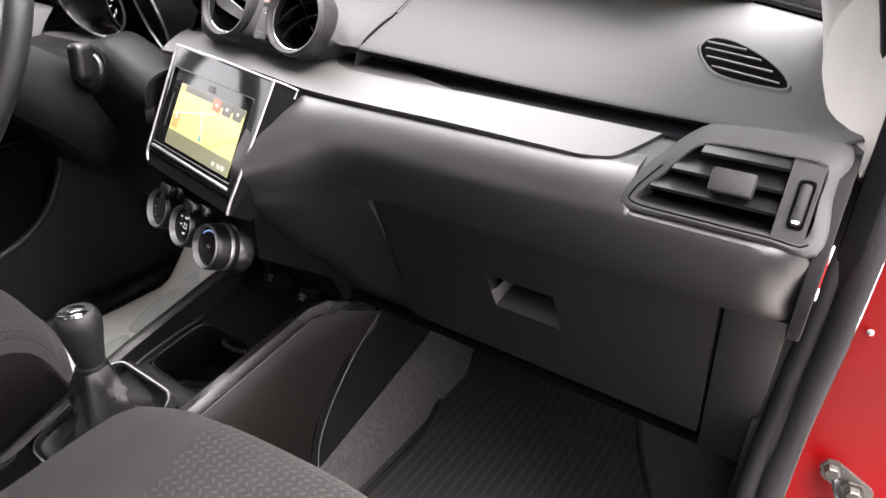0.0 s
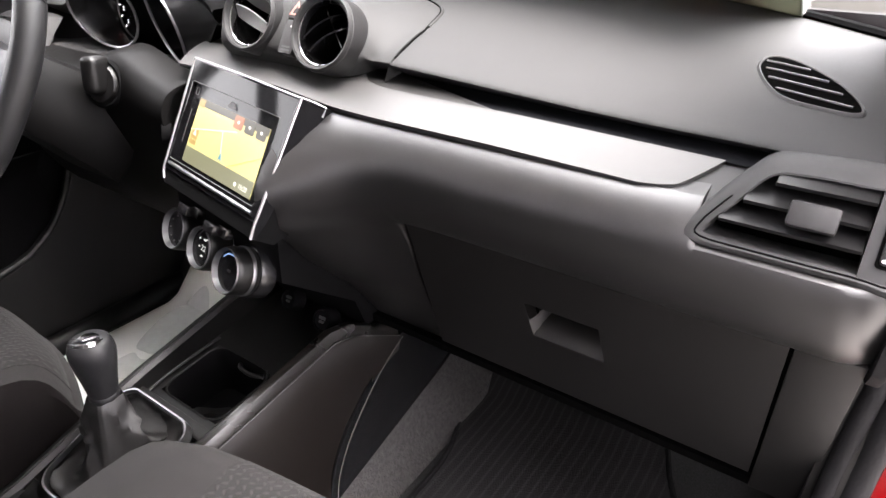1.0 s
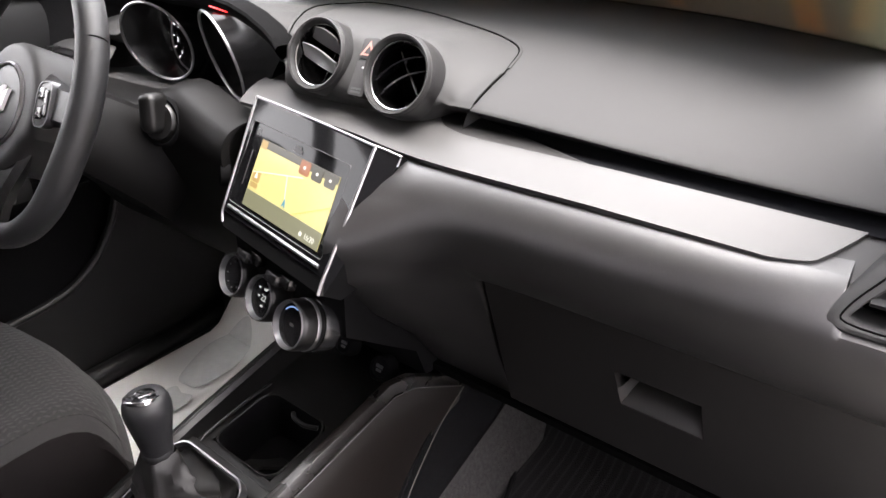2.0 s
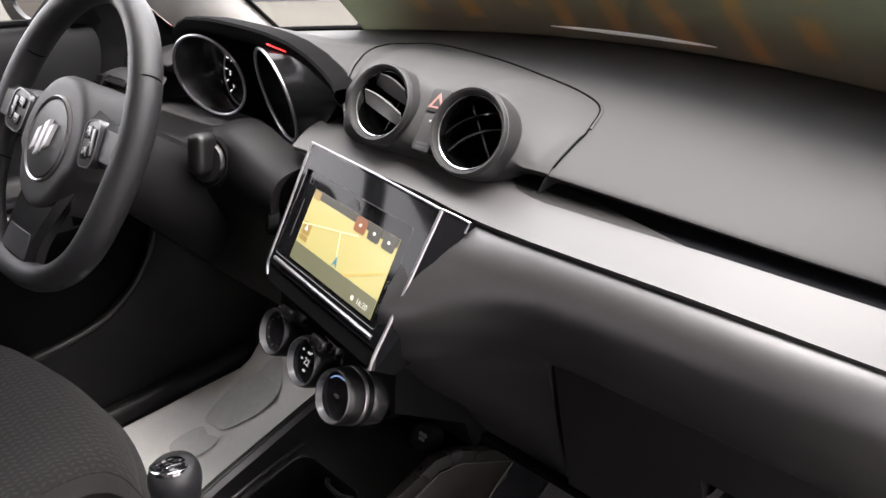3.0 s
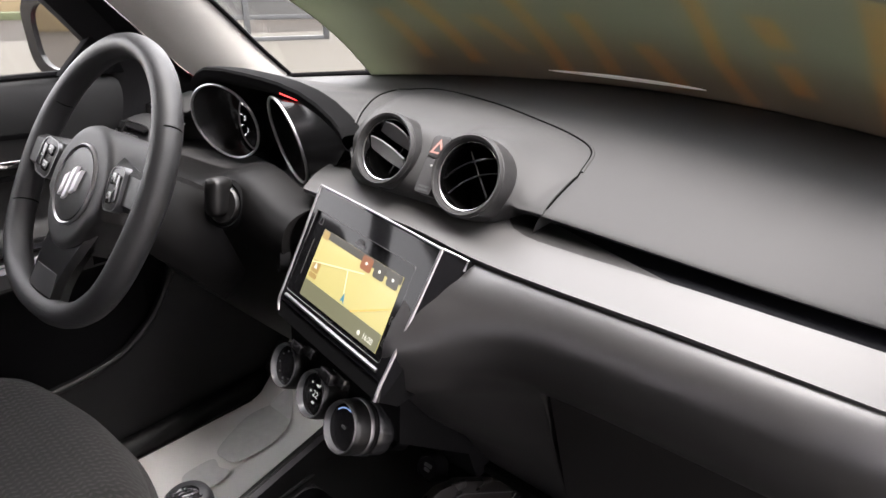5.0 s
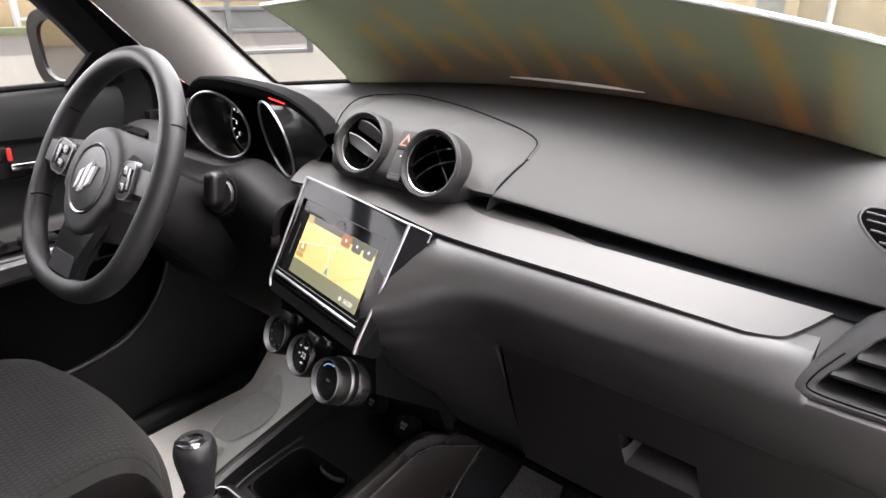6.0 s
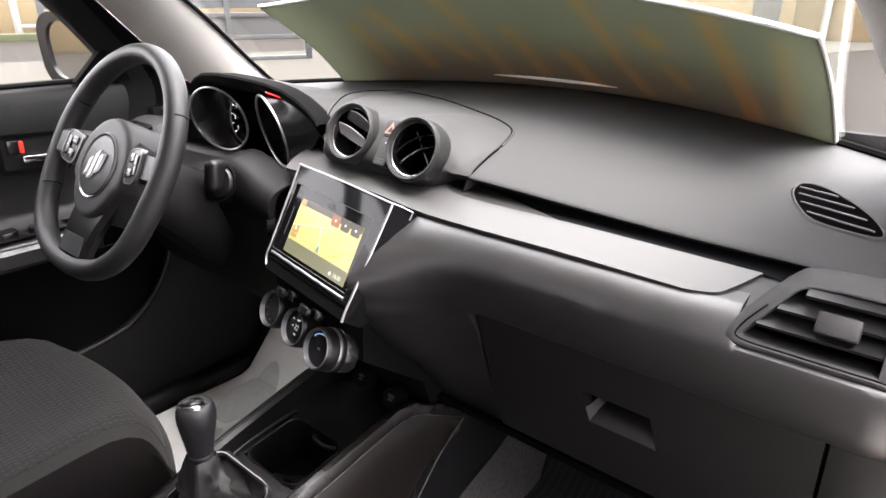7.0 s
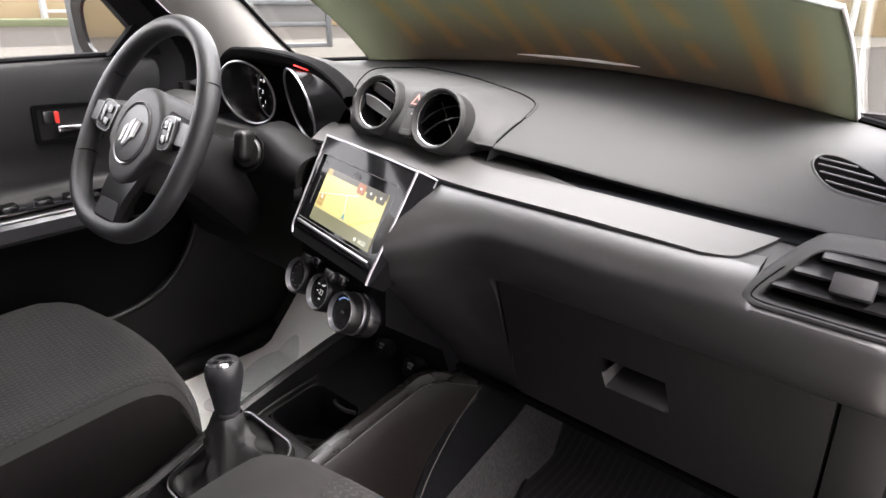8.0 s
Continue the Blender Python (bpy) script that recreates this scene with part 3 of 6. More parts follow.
jamb_path = [(0.037, 0.44, 0.36), (0.037, 0.50, 0.60), (0.037, 0.55, 0.74), (0.042, 0.56, 0.87), (0.044, 0.57, 0.96), (0.046, 0.60, 1.04), (0.03, 0.58, 1.13), (-0.01, 0.48, 1.25), (-0.09, 0.28, 1.43)]
jc = curve(jamb_path, 6)
jamb = thing("door_pillar", (0.08, 0.6, 0.4), "glossy red painted body pillar in the open doorway", "car body")
part("panel", slab([[p, p + Vector((0.012, 0.006, 0)), p + Vector((0.05, 0.03, -0.004)), p + Vector((0.085, 0.05, 0)), p + Vector((0.11, 0.06, 0)), p + Vector((0.125, 0.10, 0)), p + Vector((0.135, 0.4, 0))] for p in jc], 0.01, (0, 0.6, 0)), RED, jamb)
seal = thing("door_seal", (0.02, 0.5, 0.4), "black rubber seal round the door opening", "door seal")
sp = [p + Vector((-0.014, -0.006, 0)) for p in jc]
part("bulb", sweep(sp, 0.0125, 12), RUBBER, seal)
part("lip", sweep([p + Vector((-0.019, -0.002, 0)) for p in sp], 0.0095, 10), RUBBER, seal)

# door check strap with its bolts
check = thing("door_check", (0.075, 0.57, 0.72), "zinc plated door check strap bolted to the red pillar", "door check")
part("bracket", prism(rounded(0.05, 0.022, 0.008), 0, 0.004, axes((0.079, 0.556, 0.722), (0.9, 0.1, -0.55), (0, 0.2, 1)), 0.001), STEEL, check)
part("arm", sweep(curve([(0.07, 0.552, 0.725), (0.079, 0.545, 0.708), (0.094, 0.54, 0.700), (0.11, 0.53, 0.688)], 5), 0.0055, 8, squash=0.5), GLOSS, check)
for bx, bz in ((0.064, 0.735), (0.086, 0.718)):
    bm0 = axes((bx, 0.553, bz), (1, 0.1, 0), (0, 0.1, 1))
    part("bolt", lathe([(0, 0.011), (0.006, 0.011), (0.007, 0.009), (0.007, 0.003), (0.0105, 0.0025), (0.0105, 0), (0, 0)], bm0 @ pose(0, 0, 0.002), 6), STEEL, check)
part("rivet", lathe([(0, 0.004), (0.002, 0.0035), (0.003, 0)], axes((0.052, 0.563, 0.885), (1, 0.3, 0), (0, 0, 1)), 10), POSTW, check)

structure("trim_pillar_foot_east", box(pose(0.018, 0.72, 1.03), (0.018, 0.34, 0.26), 0.004), VISORM, "black trim at the foot of the pillar")

# sill and side trim
jz, jy = [p[2] for p in jamb_path[:6]], [p[1] for p in jamb_path[:6]]
rows = []
for z in (0.40, 0.48, 0.56, 0.64, 0.72, 0.80, 0.88, 0.94):
    y1 = float(np.interp(z, jz, jy))
    y0 = max(y1 + 0.004, 0.5005 + (0.906 - z) * 0.3356)
    rows.append([Vector((-0.0075, y0 + 0.012, z)), Vector((-0.003, y0 + 0.002, z)), Vector((0.003, y1 - 0.004, z)), Vector((0.010, y1 - 0.011, z)), Vector((0.016, y1 - 0.010, z)), Vector((0.018, y1, z))])
structure("trim_pillar_lower_east", slab(rows, 0.004, (-0.3, 1, 0)), SOFT2, "dark plastic trim between dashboard and door seal")
structure("trim_kick_east", slab([[(-0.012, y, z) for y in (0.55, 0.62, 0.8, 1.0)] for z in (0.36, 0.6, 0.9)], 0.02, (1, 0, 0)), SOFT2, "dark plastic kick panel beside the footwell")
structure("trim_sill_east", slab([[(x, y, z) for y in (-0.6, 0.3, 0.5, 0.56)] for x, z in ((-0.06, 0.37), (-0.05, 0.43), (0.0, 0.44), (0.03, 0.42), (0.04, 0.36))], 0.01), SOFT2, "dark plastic door sill cover")
structure("wall_rear", slab([[(x, y, z) for x in (-1.35, -0.03)] for y, z in ((-1.6, 0.36), (-1.6, 1.0), (-1.52, 1.20))], 0.03, (0, -1, 0)), CLOTH2, "dark back of the cabin")
for tag, xs, s in (("east", 0.0, 1), ("west", -1.38, -1)):
    structure("trim_pillar_rear_" + tag, slab([[(xs - s * 0.14 * max(0, z - 1.0) / 0.44, y, z) for y in (-0.56, -0.74)] for z in (0.4, 1.0, 1.45)], 0.04, (s, 0, 0)), SOFT2, "dark centre pillar trim")
    structure("trim_rear_side_" + tag, slab([[(xs - s * 0.14 * max(0, z - 1.0) / 0.44, y, z) for y in (-0.74, -1.66)] for z in (0.4, 1.0, 1.16)], 0.04, (s, 0, 0)), SOFT2, "dark rear side trim")
    structure("trim_pillar_back_" + tag, slab([[(xs - s * 0.14 * max(0, z - 1.0) / 0.44, y, z) for y in (-1.25, -1.66)] for z in (1.16, 1.45)], 0.04, (s, 0, 0)), SOFT2, "dark rear pillar trim")

# ---- dashboard ----
dash = thing("dashboard", (XC, 0.8, 0.6), "black soft-touch dashboard with a silver trim strip", "dashboard")


def span(a, b, n):
    return [a + (b - a) * k / n for k in range(n + 1)]




def pad_front(x):
    return float(np.interp(x, (-1.36, -0.83, -0.80), (0.578, 0.578, 0.56)))


SEAM = curve([(-0.95, 0.79, 0), (-0.90, 0.832, 0), (-0.767, 0.797, 0), (-0.645, 0.746, 0), (-0.572, 0.712, 0), (-0.530, 0.678, 0), (-0.5135, 0.622, 0)], 16)


def under_cowl(x, y):
    """How far the pad sinks where the cowl lies over it."""
    inside = min(float(np.interp(x, [p.x for p in SEAM], [p.y for p in SEAM])) - y, (x + 0.812 + 0.62 * (y - 0.57)) * 0.8, (-0.514 - x) * 2)
    s = max(0.0, min(1.0, inside / 0.04))
    return 0.045 * s * s * (3 - 2 * s)


pad_rows = []
for x in span(-1.36, -0.99, 18) + span(-0.98, -0.80, 45) + span(-0.79, -0.53, 40) + span(-0.525, -0.51, 6) + span(-0.50, 0.004, 34):
    y1, f = base_y(x) - 0.002, pad_front(x)
    z0 = dash_z(x, f) - under_cowl(x, f)
    row = [Vector((x, y1, base_z(x) - 0.05)), Vector((x, f + 0.05, z0 - 0.03)), Vector((x, f + 0.018, z0 - 0.012)), Vector((x, f + 0.006, z0 - 0.0065)), Vector((x, f + 0.0012, z0 - 0.0045)), Vector((x, f - 0.0006, z0 - 0.0025))]
    for k in range(41):
        y = f + (y1 - f) * (k / 40) ** 1.4
        row.append(Vector((x, y, dash_z(x, y) - under_cowl(x, y) - 0.0012 * math.exp(-(y - f) / 0.0025))))
    pad_rows.append(row)
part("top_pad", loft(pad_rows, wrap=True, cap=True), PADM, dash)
corner = []
for p in curve([(-0.052, 0.690, 1.056), (-0.0485, 0.640, 1.055), (-0.036, 0.604, 1.054), (-0.020, 0.589, 1.053), (-0.005, 0.582, 1.052), (0.0005, 0.565, 1.049)], 5):
    q = Vector((p.x - 0.045, p.y - 0.035, 0))
    q.z = dash_z(q.x, q.y) - 0.001
    corner.append([q, q.lerp(p, 0.5) + Vector((0, 0, -0.0015)), q.lerp(p, 0.85) + Vector((0, 0, -0.0003)), p, p + Vector((0.002, 0.002, -0.003)), p + Vector((0.004, 0.002, -0.05))])
part("pad_corner", slab(corner, 0.003, (0, 0, -1)), PADM, dash)
# centre cowl that carries the round vents: a domed shield with a shadow gap round it
COWL_MID = [(0.580, 1.018), (0.5355, 1.0565), (0.556, 1.101), (0.580, 1.1195), (0.640, 1.1195)]
COWL_EAST = [(0.582, 1.046), (0.5608, 1.0565), (0.5612, 1.0610), (0.576, 1.0700), (0.612, 1.0835)]
COWL_WEST = [(0.595, 1.0), (0.572, 1.050), (0.572, 1.080), (0.585, 1.094), (0.640, 1.108)]
EAST_FROM, EAST_TO = (-0.582, -0.582, -0.584, -0.596, -0.64), (-0.548, -0.546, -0.540, -0.526, -0.513)


def ease(t):
    t = max(0.0, min(1.0, t))
    return t * t * (3 - 2 * t)



cowl_rows = []
for k, bp in enumerate(SEAM):
    s = k / (len(SEAM) - 1)
    fx = -0.812 + 0.2985 * s
    ww = ease((-0.772 - fx) / 0.04)
    pts = []
    for j, (m0, e0, w0) in enumerate(zip(COWL_MID, COWL_EAST, COWL_WEST)):
        we = ease((fx - EAST_FROM[j]) / (EAST_TO[j] - EAST_FROM[j]))
        y = m0[0] + (e0[0] - m0[0]) * we + (w0[0] - m0[0]) * ww
        z = m0[1] + (e0[1] - m0[1]) * we + (w0[1] - m0[1]) * ww
        valley = math.exp(-((fx + 0.657) / 0.022) ** 2)
        y += (0, 0, 0.006, 0.008, 0.004)[j] * valley
        z -= (0, 0, 0.002, 0.005, 0.004)[j] * valley
        pts.append((fx + (bp.x - fx) * max(0, (y - 0.572) / (bp.y - 0.572)), y, z))
    pts.append((bp.x, bp.y, dash_z(bp.x, bp.y) + 0.0012))
    line = curve(pts, 10)
    cowl_rows.append([p if i < 24 else Vector((p.x, p.y, max(p.z, dash_z(p.x, p.y) + 0.0012))) for i, p in enumerate(line)])
VENTS = ((-0.7185, 0.5455, 1.092, 0.0415), (-0.597, 0.5465, 1.084, 0.0428))
cowl_bm = slab(cowl_rows, 0.003, (0, 0.7, -0.7))
# the two round openings for the vents
for vx, vy, vz, vr in VENTS:
    inv = axes((vx, vy, vz), (1, 0.06, 0), (0, 0.45, 1)).inverted()
    cut = []
    for f in cowl_bm.faces:
        c = inv @ f.calc_center_median()
        if math.hypot(c.x, c.y) < vr * 0.99 and -0.03 < c.z < 0.06 and len(f.verts) == 4:
            cut.append(f)
    bmesh.ops.delete(cowl_bm, geom=cut, context="FACES")
part("cowl", cowl_bm, PADM, dash)
# shadow gap round the cowl and the rolled edge of the pad behind it
gap_path = [p + Vector((0, 0, 0.0006)) for p in cowl_rows[0][26:-1]] + [Vector((p.x + 0.0006, p.y + 0.001, dash_z(p.x, p.y) + 0.0018)) for p in SEAM] + [Vector((-0.5130, y, dash_z(-0.513, y) + 0.0012)) for y in (0.60, 0.58, 0.566)]
part("cowl_gap", sweep(gap_path, 0.0009, 6), VOID, dash)
roll_path = [p + Vector((-0.003, 0.001, 0.0004)) for p in cowl_rows[0][26:-1]] + [Vector((p.x + 0.001, p.y + 0.004, dash_z(p.x, p.y + 0.004) - 0.0002)) for p in SEAM[:-2]]
part("pad_edge", sweep(roll_path, 0.0022, 8), PADM, dash)

# dark recess under the lip, and the silver strip below it


def trim_pt(x, t):
    """Point on the silver strip: t from its lower edge (0) to the recess (1)."""
    lift = 0.010 / (1 + math.exp((x + 0.60) / 0.03))
    wide = 0.052 + 0.05 / (1 + math.exp((x + 0.57) / 0.012))
    y = 0.498 + wide * t
    return Vector((x, y + 0.012 * lift / 0.01, 1.017 + 0.26 * wide * t + 0.002 * t * t + lift - 0.004 * max(0, (x + 0.35) / 0.2)))


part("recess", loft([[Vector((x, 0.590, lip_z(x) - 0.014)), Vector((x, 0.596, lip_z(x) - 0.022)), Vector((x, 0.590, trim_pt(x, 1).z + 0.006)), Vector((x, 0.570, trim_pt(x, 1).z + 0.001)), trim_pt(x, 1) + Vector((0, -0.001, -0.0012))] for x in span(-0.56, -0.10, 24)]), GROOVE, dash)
tr_rows = []
for t in (0, 0.02, 0.05, 0.09, 0.14, 0.2, 0.3, 0.4, 0.5, 0.6, 0.7, 0.8, 0.9, 1.0):
    x1 = -0.182 + 0.034 * t ** 0.8 - 0.022 * max(0.0, 1 - t / 0.2) ** 2
    x0 = -0.842 - 0.02 * math.sin(math.pi * t)
    tr_rows.append([trim_pt(x0 + (x1 - x0) * (k / 40), t) for k in range(41)])
part("trim_strip", slab(tr_rows, 0.006, (0, 0.4, -0.9)), STRIP, dash, "brushed satin silver trim strip")

part("strip_bed", slab([[trim_pt(x, 0) + Vector((0, 0.002, -0.005)), trim_pt(x, 0.5) + Vector((0, 0, -0.004)), trim_pt(x, 1) + Vector((0, 0.006, -0.002))] for x in span(-0.24, -0.10, 8)], 0.003), SOFT, dash)
# body below the strip
FACE = [(0.60, 1.03), (0.515, 1.0145), (0.499, 1.0105), (0.4850, 0.999), (0.4755, 0.984), (0.4725, 0.968), (0.4755, 0.948), (0.484, 0.925), (0.497, 0.906)]
BODY = FACE + [(0.512, 0.898), (0.53, 0.893), (0.55, 0.892), (0.57, 0.892)]
BODYW = FACE + [(0.519, 0.872), (0.540, 0.815), (0.562, 0.750), (0.60, 0.668)]
BODYS = [(p.x, p.y) for p in curve([(y, z, 0) for y, z in BODY], 4)]
BODYX = [(p.x, p.y) for p in curve([(y, z, 0) for y, z in BODYW], 4)]
rows = []
for x in span(-0.60, -0.470, 22) + span(-0.466, -0.456, 6) + span(-0.450, -0.195, 16) + span(-0.188, -0.153, 6) + span(-0.151, -0.143, 8) + span(-0.137, -0.006, 12):
    e = max(0, min(1, (x + 0.035) / 0.03)) ** 2
    w = ease((-0.457 - x) / 0.008)
    swell = math.exp(-((x + 0.60) / 0.085) ** 2)
    row = []
    for (y0, z0), (y2, z2) in zip(BODYS, BODYX):
        y, z = y0 + (y2 - y0) * w + 0.012 * e, z0 + (z2 - z0) * w
        y -= swell * float(np.interp(z, (0.668, 0.75, 0.82, 0.89, 0.94, 0.985, 1.012), (0.0, 0.020, 0.066, 0.092, 0.060, 0.015, 0.0)))
        c = ease((x + 0.150) / 0.006)
        if z > 0.9835:
            y, z = y + (0.4785 - y) * c, z + (0.9835 - z) * c
        row.append(Vector((x, y, z)))
    rows.append(row)
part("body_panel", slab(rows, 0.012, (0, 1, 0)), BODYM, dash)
# plastic end; the dark rubber material stands in for shade on it
part("end_cap", prism([(0.486, 0.985), (0.478, 0.95), (0.48, 0.915), (0.5, 0.893), (0.53, 0.88), (0.75, 0.86), (0.75, 1.06), (0.6, 1.045), (0.52, 1.03)], 0.0, 0.01, axes((-0.0062, 0, 0), (0, 1, 0), (0, 0, 1)), 0.003), RUBBER, dash)
st = axes((0.0045, 0.53, 0.95), (0, 1, 0.3), (0, -0.3, 1))
part("warning_label", prism(rounded(0.02, 0.034, 0.004), 0, 0.0008, st), REDPL, dash, "small red and white warning label")
for dz in (-0.026, 0.0, 0.024):
    part("label_bar", prism(rounded(0.012, 0.006, 0.002), 0, 0.0014, st @ pose(-0.006 if dz else 0.013, dz, 0)), WHITE, dash)

# glove box
gp0, gp1 = Vector((-0.25, 0.5005, 0.906)), Vector((-0.25, 0.573, 0.690))
GLOVE = axes((gp0 + gp1) / 2, (1, 0, 0), gp0 - gp1)
GH = (gp0 - gp1).length
glove = thing("glove_box", (-0.25, 0.59, 0.67), "closed black plastic glove box with a recessed handle", "glove box")
hx0, hx1, hy0, hy1 = -0.062, 0.024, -0.016, 0.040
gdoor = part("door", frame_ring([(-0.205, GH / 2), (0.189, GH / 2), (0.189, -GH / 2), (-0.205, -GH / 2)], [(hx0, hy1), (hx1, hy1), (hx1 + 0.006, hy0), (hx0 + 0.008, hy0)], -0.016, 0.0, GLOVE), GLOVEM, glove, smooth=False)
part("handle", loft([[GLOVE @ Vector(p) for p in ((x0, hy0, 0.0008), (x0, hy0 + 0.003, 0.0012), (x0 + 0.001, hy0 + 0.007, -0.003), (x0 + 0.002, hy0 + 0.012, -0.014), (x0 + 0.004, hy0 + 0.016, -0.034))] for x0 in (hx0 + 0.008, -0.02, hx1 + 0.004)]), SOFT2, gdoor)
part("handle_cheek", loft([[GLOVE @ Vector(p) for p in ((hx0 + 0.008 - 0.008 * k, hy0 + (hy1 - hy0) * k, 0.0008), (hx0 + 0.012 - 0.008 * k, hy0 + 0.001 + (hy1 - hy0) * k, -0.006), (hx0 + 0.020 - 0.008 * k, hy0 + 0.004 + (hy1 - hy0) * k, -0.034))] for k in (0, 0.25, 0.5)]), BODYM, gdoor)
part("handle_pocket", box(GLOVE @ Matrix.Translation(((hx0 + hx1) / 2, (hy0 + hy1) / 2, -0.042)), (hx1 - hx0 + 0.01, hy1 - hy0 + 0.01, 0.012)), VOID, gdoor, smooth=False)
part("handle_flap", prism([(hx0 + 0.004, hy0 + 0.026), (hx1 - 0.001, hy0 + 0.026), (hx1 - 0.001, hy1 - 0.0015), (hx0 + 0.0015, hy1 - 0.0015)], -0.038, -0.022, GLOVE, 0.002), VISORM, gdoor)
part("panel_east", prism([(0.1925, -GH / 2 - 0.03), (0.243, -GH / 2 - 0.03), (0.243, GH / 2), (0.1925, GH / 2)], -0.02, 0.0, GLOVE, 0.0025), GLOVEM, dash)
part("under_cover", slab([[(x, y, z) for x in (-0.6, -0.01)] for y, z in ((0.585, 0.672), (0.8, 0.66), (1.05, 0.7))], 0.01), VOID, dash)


# ---- side vents (one on each end) ----
def side_vent(flip):
    """Slatted corner vent. flip mirrors it to the other end of the dashboard."""
    s = -1 if flip else 1

    def mx(p):
        return Vector(((2 * XC - p[0]) if flip else p[0], p[1] - 0.004, p[2]))
    base = mx((-0.08, 0.53, 1.0))
    th = thing("side_vent", base, "black slatted corner air vent in the dashboard", "air vent", "corner vents")
    # housing: outer outline and inner opening in the vent's plane, top leaning forward
    o = [(-0.1510, 0.4825, 0.9840), (-0.1540, 0.4905, 0.9990), (-0.136, 0.518, 1.024), (-0.117, 0.545, 1.041), (-0.10, 0.554, 1.045), (-0.04, 0.556, 1.047), (-0.004, 0.556, 1.044), (-0.002, 0.525, 1.015), (-0.004, 0.4825, 0.9835), (-0.04, 0.4822, 0.9832), (-0.10, 0.4822, 0.9832)]
    i = [(-0.138, 0.489, 0.9905), (-0.140, 0.491, 0.997), (-0.126, 0.502, 1.014), (-0.108, 0.517, 1.036), (-0.085, 0.520, 1.040), (-0.05, 0.519, 1.041), (-0.017, 0.516, 1.040), (-0.014, 0.502, 1.018), (-0.015, 0.488, 0.992), (-0.04, 0.487, 0.990), (-0.10, 0.487, 0.990)]
    o2 = [Vector(p) for p in loop(o, 4)]
    i2 = [Vector(p) for p in loop(i, 4)]
    deep = [b + Vector((0, 0.045, -0.012)) for b in i2]
    rows = [[p + Vector((0, 0.03, -0.006)) for p in o2]] + [[a.lerp(b, k) + Vector((0, -dy, dy * 0.6)) for a, b in zip(o2, i2)] for k, dy in ((0, 0), (0.12, 0.0025), (0.35, 0.0038), (0.6, 0.0036), (0.8, 0.0024), (0.93, 0.0018), (1.0, 0.0))] + [deep]
    part("surround", loft([[mx(p) for p in r] for r in rows], wrap=True), PADM, th)
    groove = [a.lerp(b, 0.62) + Vector((0, -0.0034, 0.002)) for a, b in zip(o2, i2)]
    part("joint", sweep([mx(p) for p in groove[32:] + groove[:9]], 0.0008, 6), VOID, th)
    bmw = bmesh.new()
    bmw.faces.new([bmw.verts.new(mx(p)) for p in deep])
    part("throat", bmw, VOID, th, smooth=False)
    xr = -0.038
    for k, (z, y, x0) in enumerate(((1.0345, 0.512, -0.103), (1.0195, 0.503, -0.121), (1.0045, 0.494, -0.134))):
        rows = [[mx((x, y - 0.002, z - 0.002)), mx((x, y - 0.003, z + 0.001)), mx((x, y + 0.030, z + 0.011)), mx((x, y + 0.030, z + 0.008))] for x in (x0, xr)]
        part("slat", loft(rows, wrap=True, cap=True), SLATM, th)
    part("slider", box(axes(mx((-0.073, 0.496, 1.020)), (1, 0, 0), (0, 0.5, 0.87)), (0.033, 0.019, 0.014), 0.003), BARREL, th)
    part("cheek", loft([[mx(p) for p in r] for r in ([(-0.037, 0.482, 0.988), (-0.037, 0.510, 1.042), (-0.037, 0.54, 1.04), (-0.037, 0.53, 0.99)], [(-0.0145, 0.482, 0.988), (-0.0145, 0.510, 1.041), (-0.0145, 0.54, 1.04), (-0.0145, 0.53, 0.99)])], wrap=True, cap=True), SOFT2, th)
    wm = axes(mx((-0.0235, 0.4945, 1.015)), (1, 0, 0), (0, 0.44, 0.9))
    part("wheel_slot", prism(rounded(0.0115, 0.037, 0.003), -0.006, 0.0022, wm), VOID, th)
    part("thumb_wheel", prism(rounded(0.008, 0.032, 0.0035), -0.004, 0.004, wm, 0.0015), SOFT2, th)
    part("wheel_mark", prism(rounded(0.005, 0.0022, 0.0008), 0.003, 0.0045, wm @ pose(0, -0.013, 0)), WHITE, th)
    for z in (1.006, 1.028):
        part("pivot", lathe([(0, 0.003), (0.002, 0.003), (0.0025, 0)], axes(mx((-0.036, 0.488 + (z - 0.99) * 0.5, z)), (0, 1, 0), (0, 0, 1)), 8), VOID, th)
    return th


side_vent(False)
side_vent(True)

# screen-side demister vent in the dashboard's top
dem = thing("demister_vent", (-0.11, 0.64, 1.07), "small black slatted demister vent with a pale rim", "air vent")
DO = [(-0.157, 0.668), (-0.152, 0.692), (-0.130, 0.689), (-0.092, 0.657), (-0.069, 0.625), (-0.070, 0.612), (-0.096, 0.612), (-0.126, 0.618), (-0.146, 0.640)]
do2 = [(p.x, p.y) for p in loop([(x, y, 0) for x, y in DO], 5)]
cx0, cy0 = sum(p[0] for p in do2) / len(do2), sum(p[1] for p in do2) / len(do2)


def dpt(p, k, dz):
    x, y = cx0 + (p[0] - cx0) * k, cy0 + (p[1] - cy0) * k
    return Vector((x, y, dash_z(x, y) + dz))


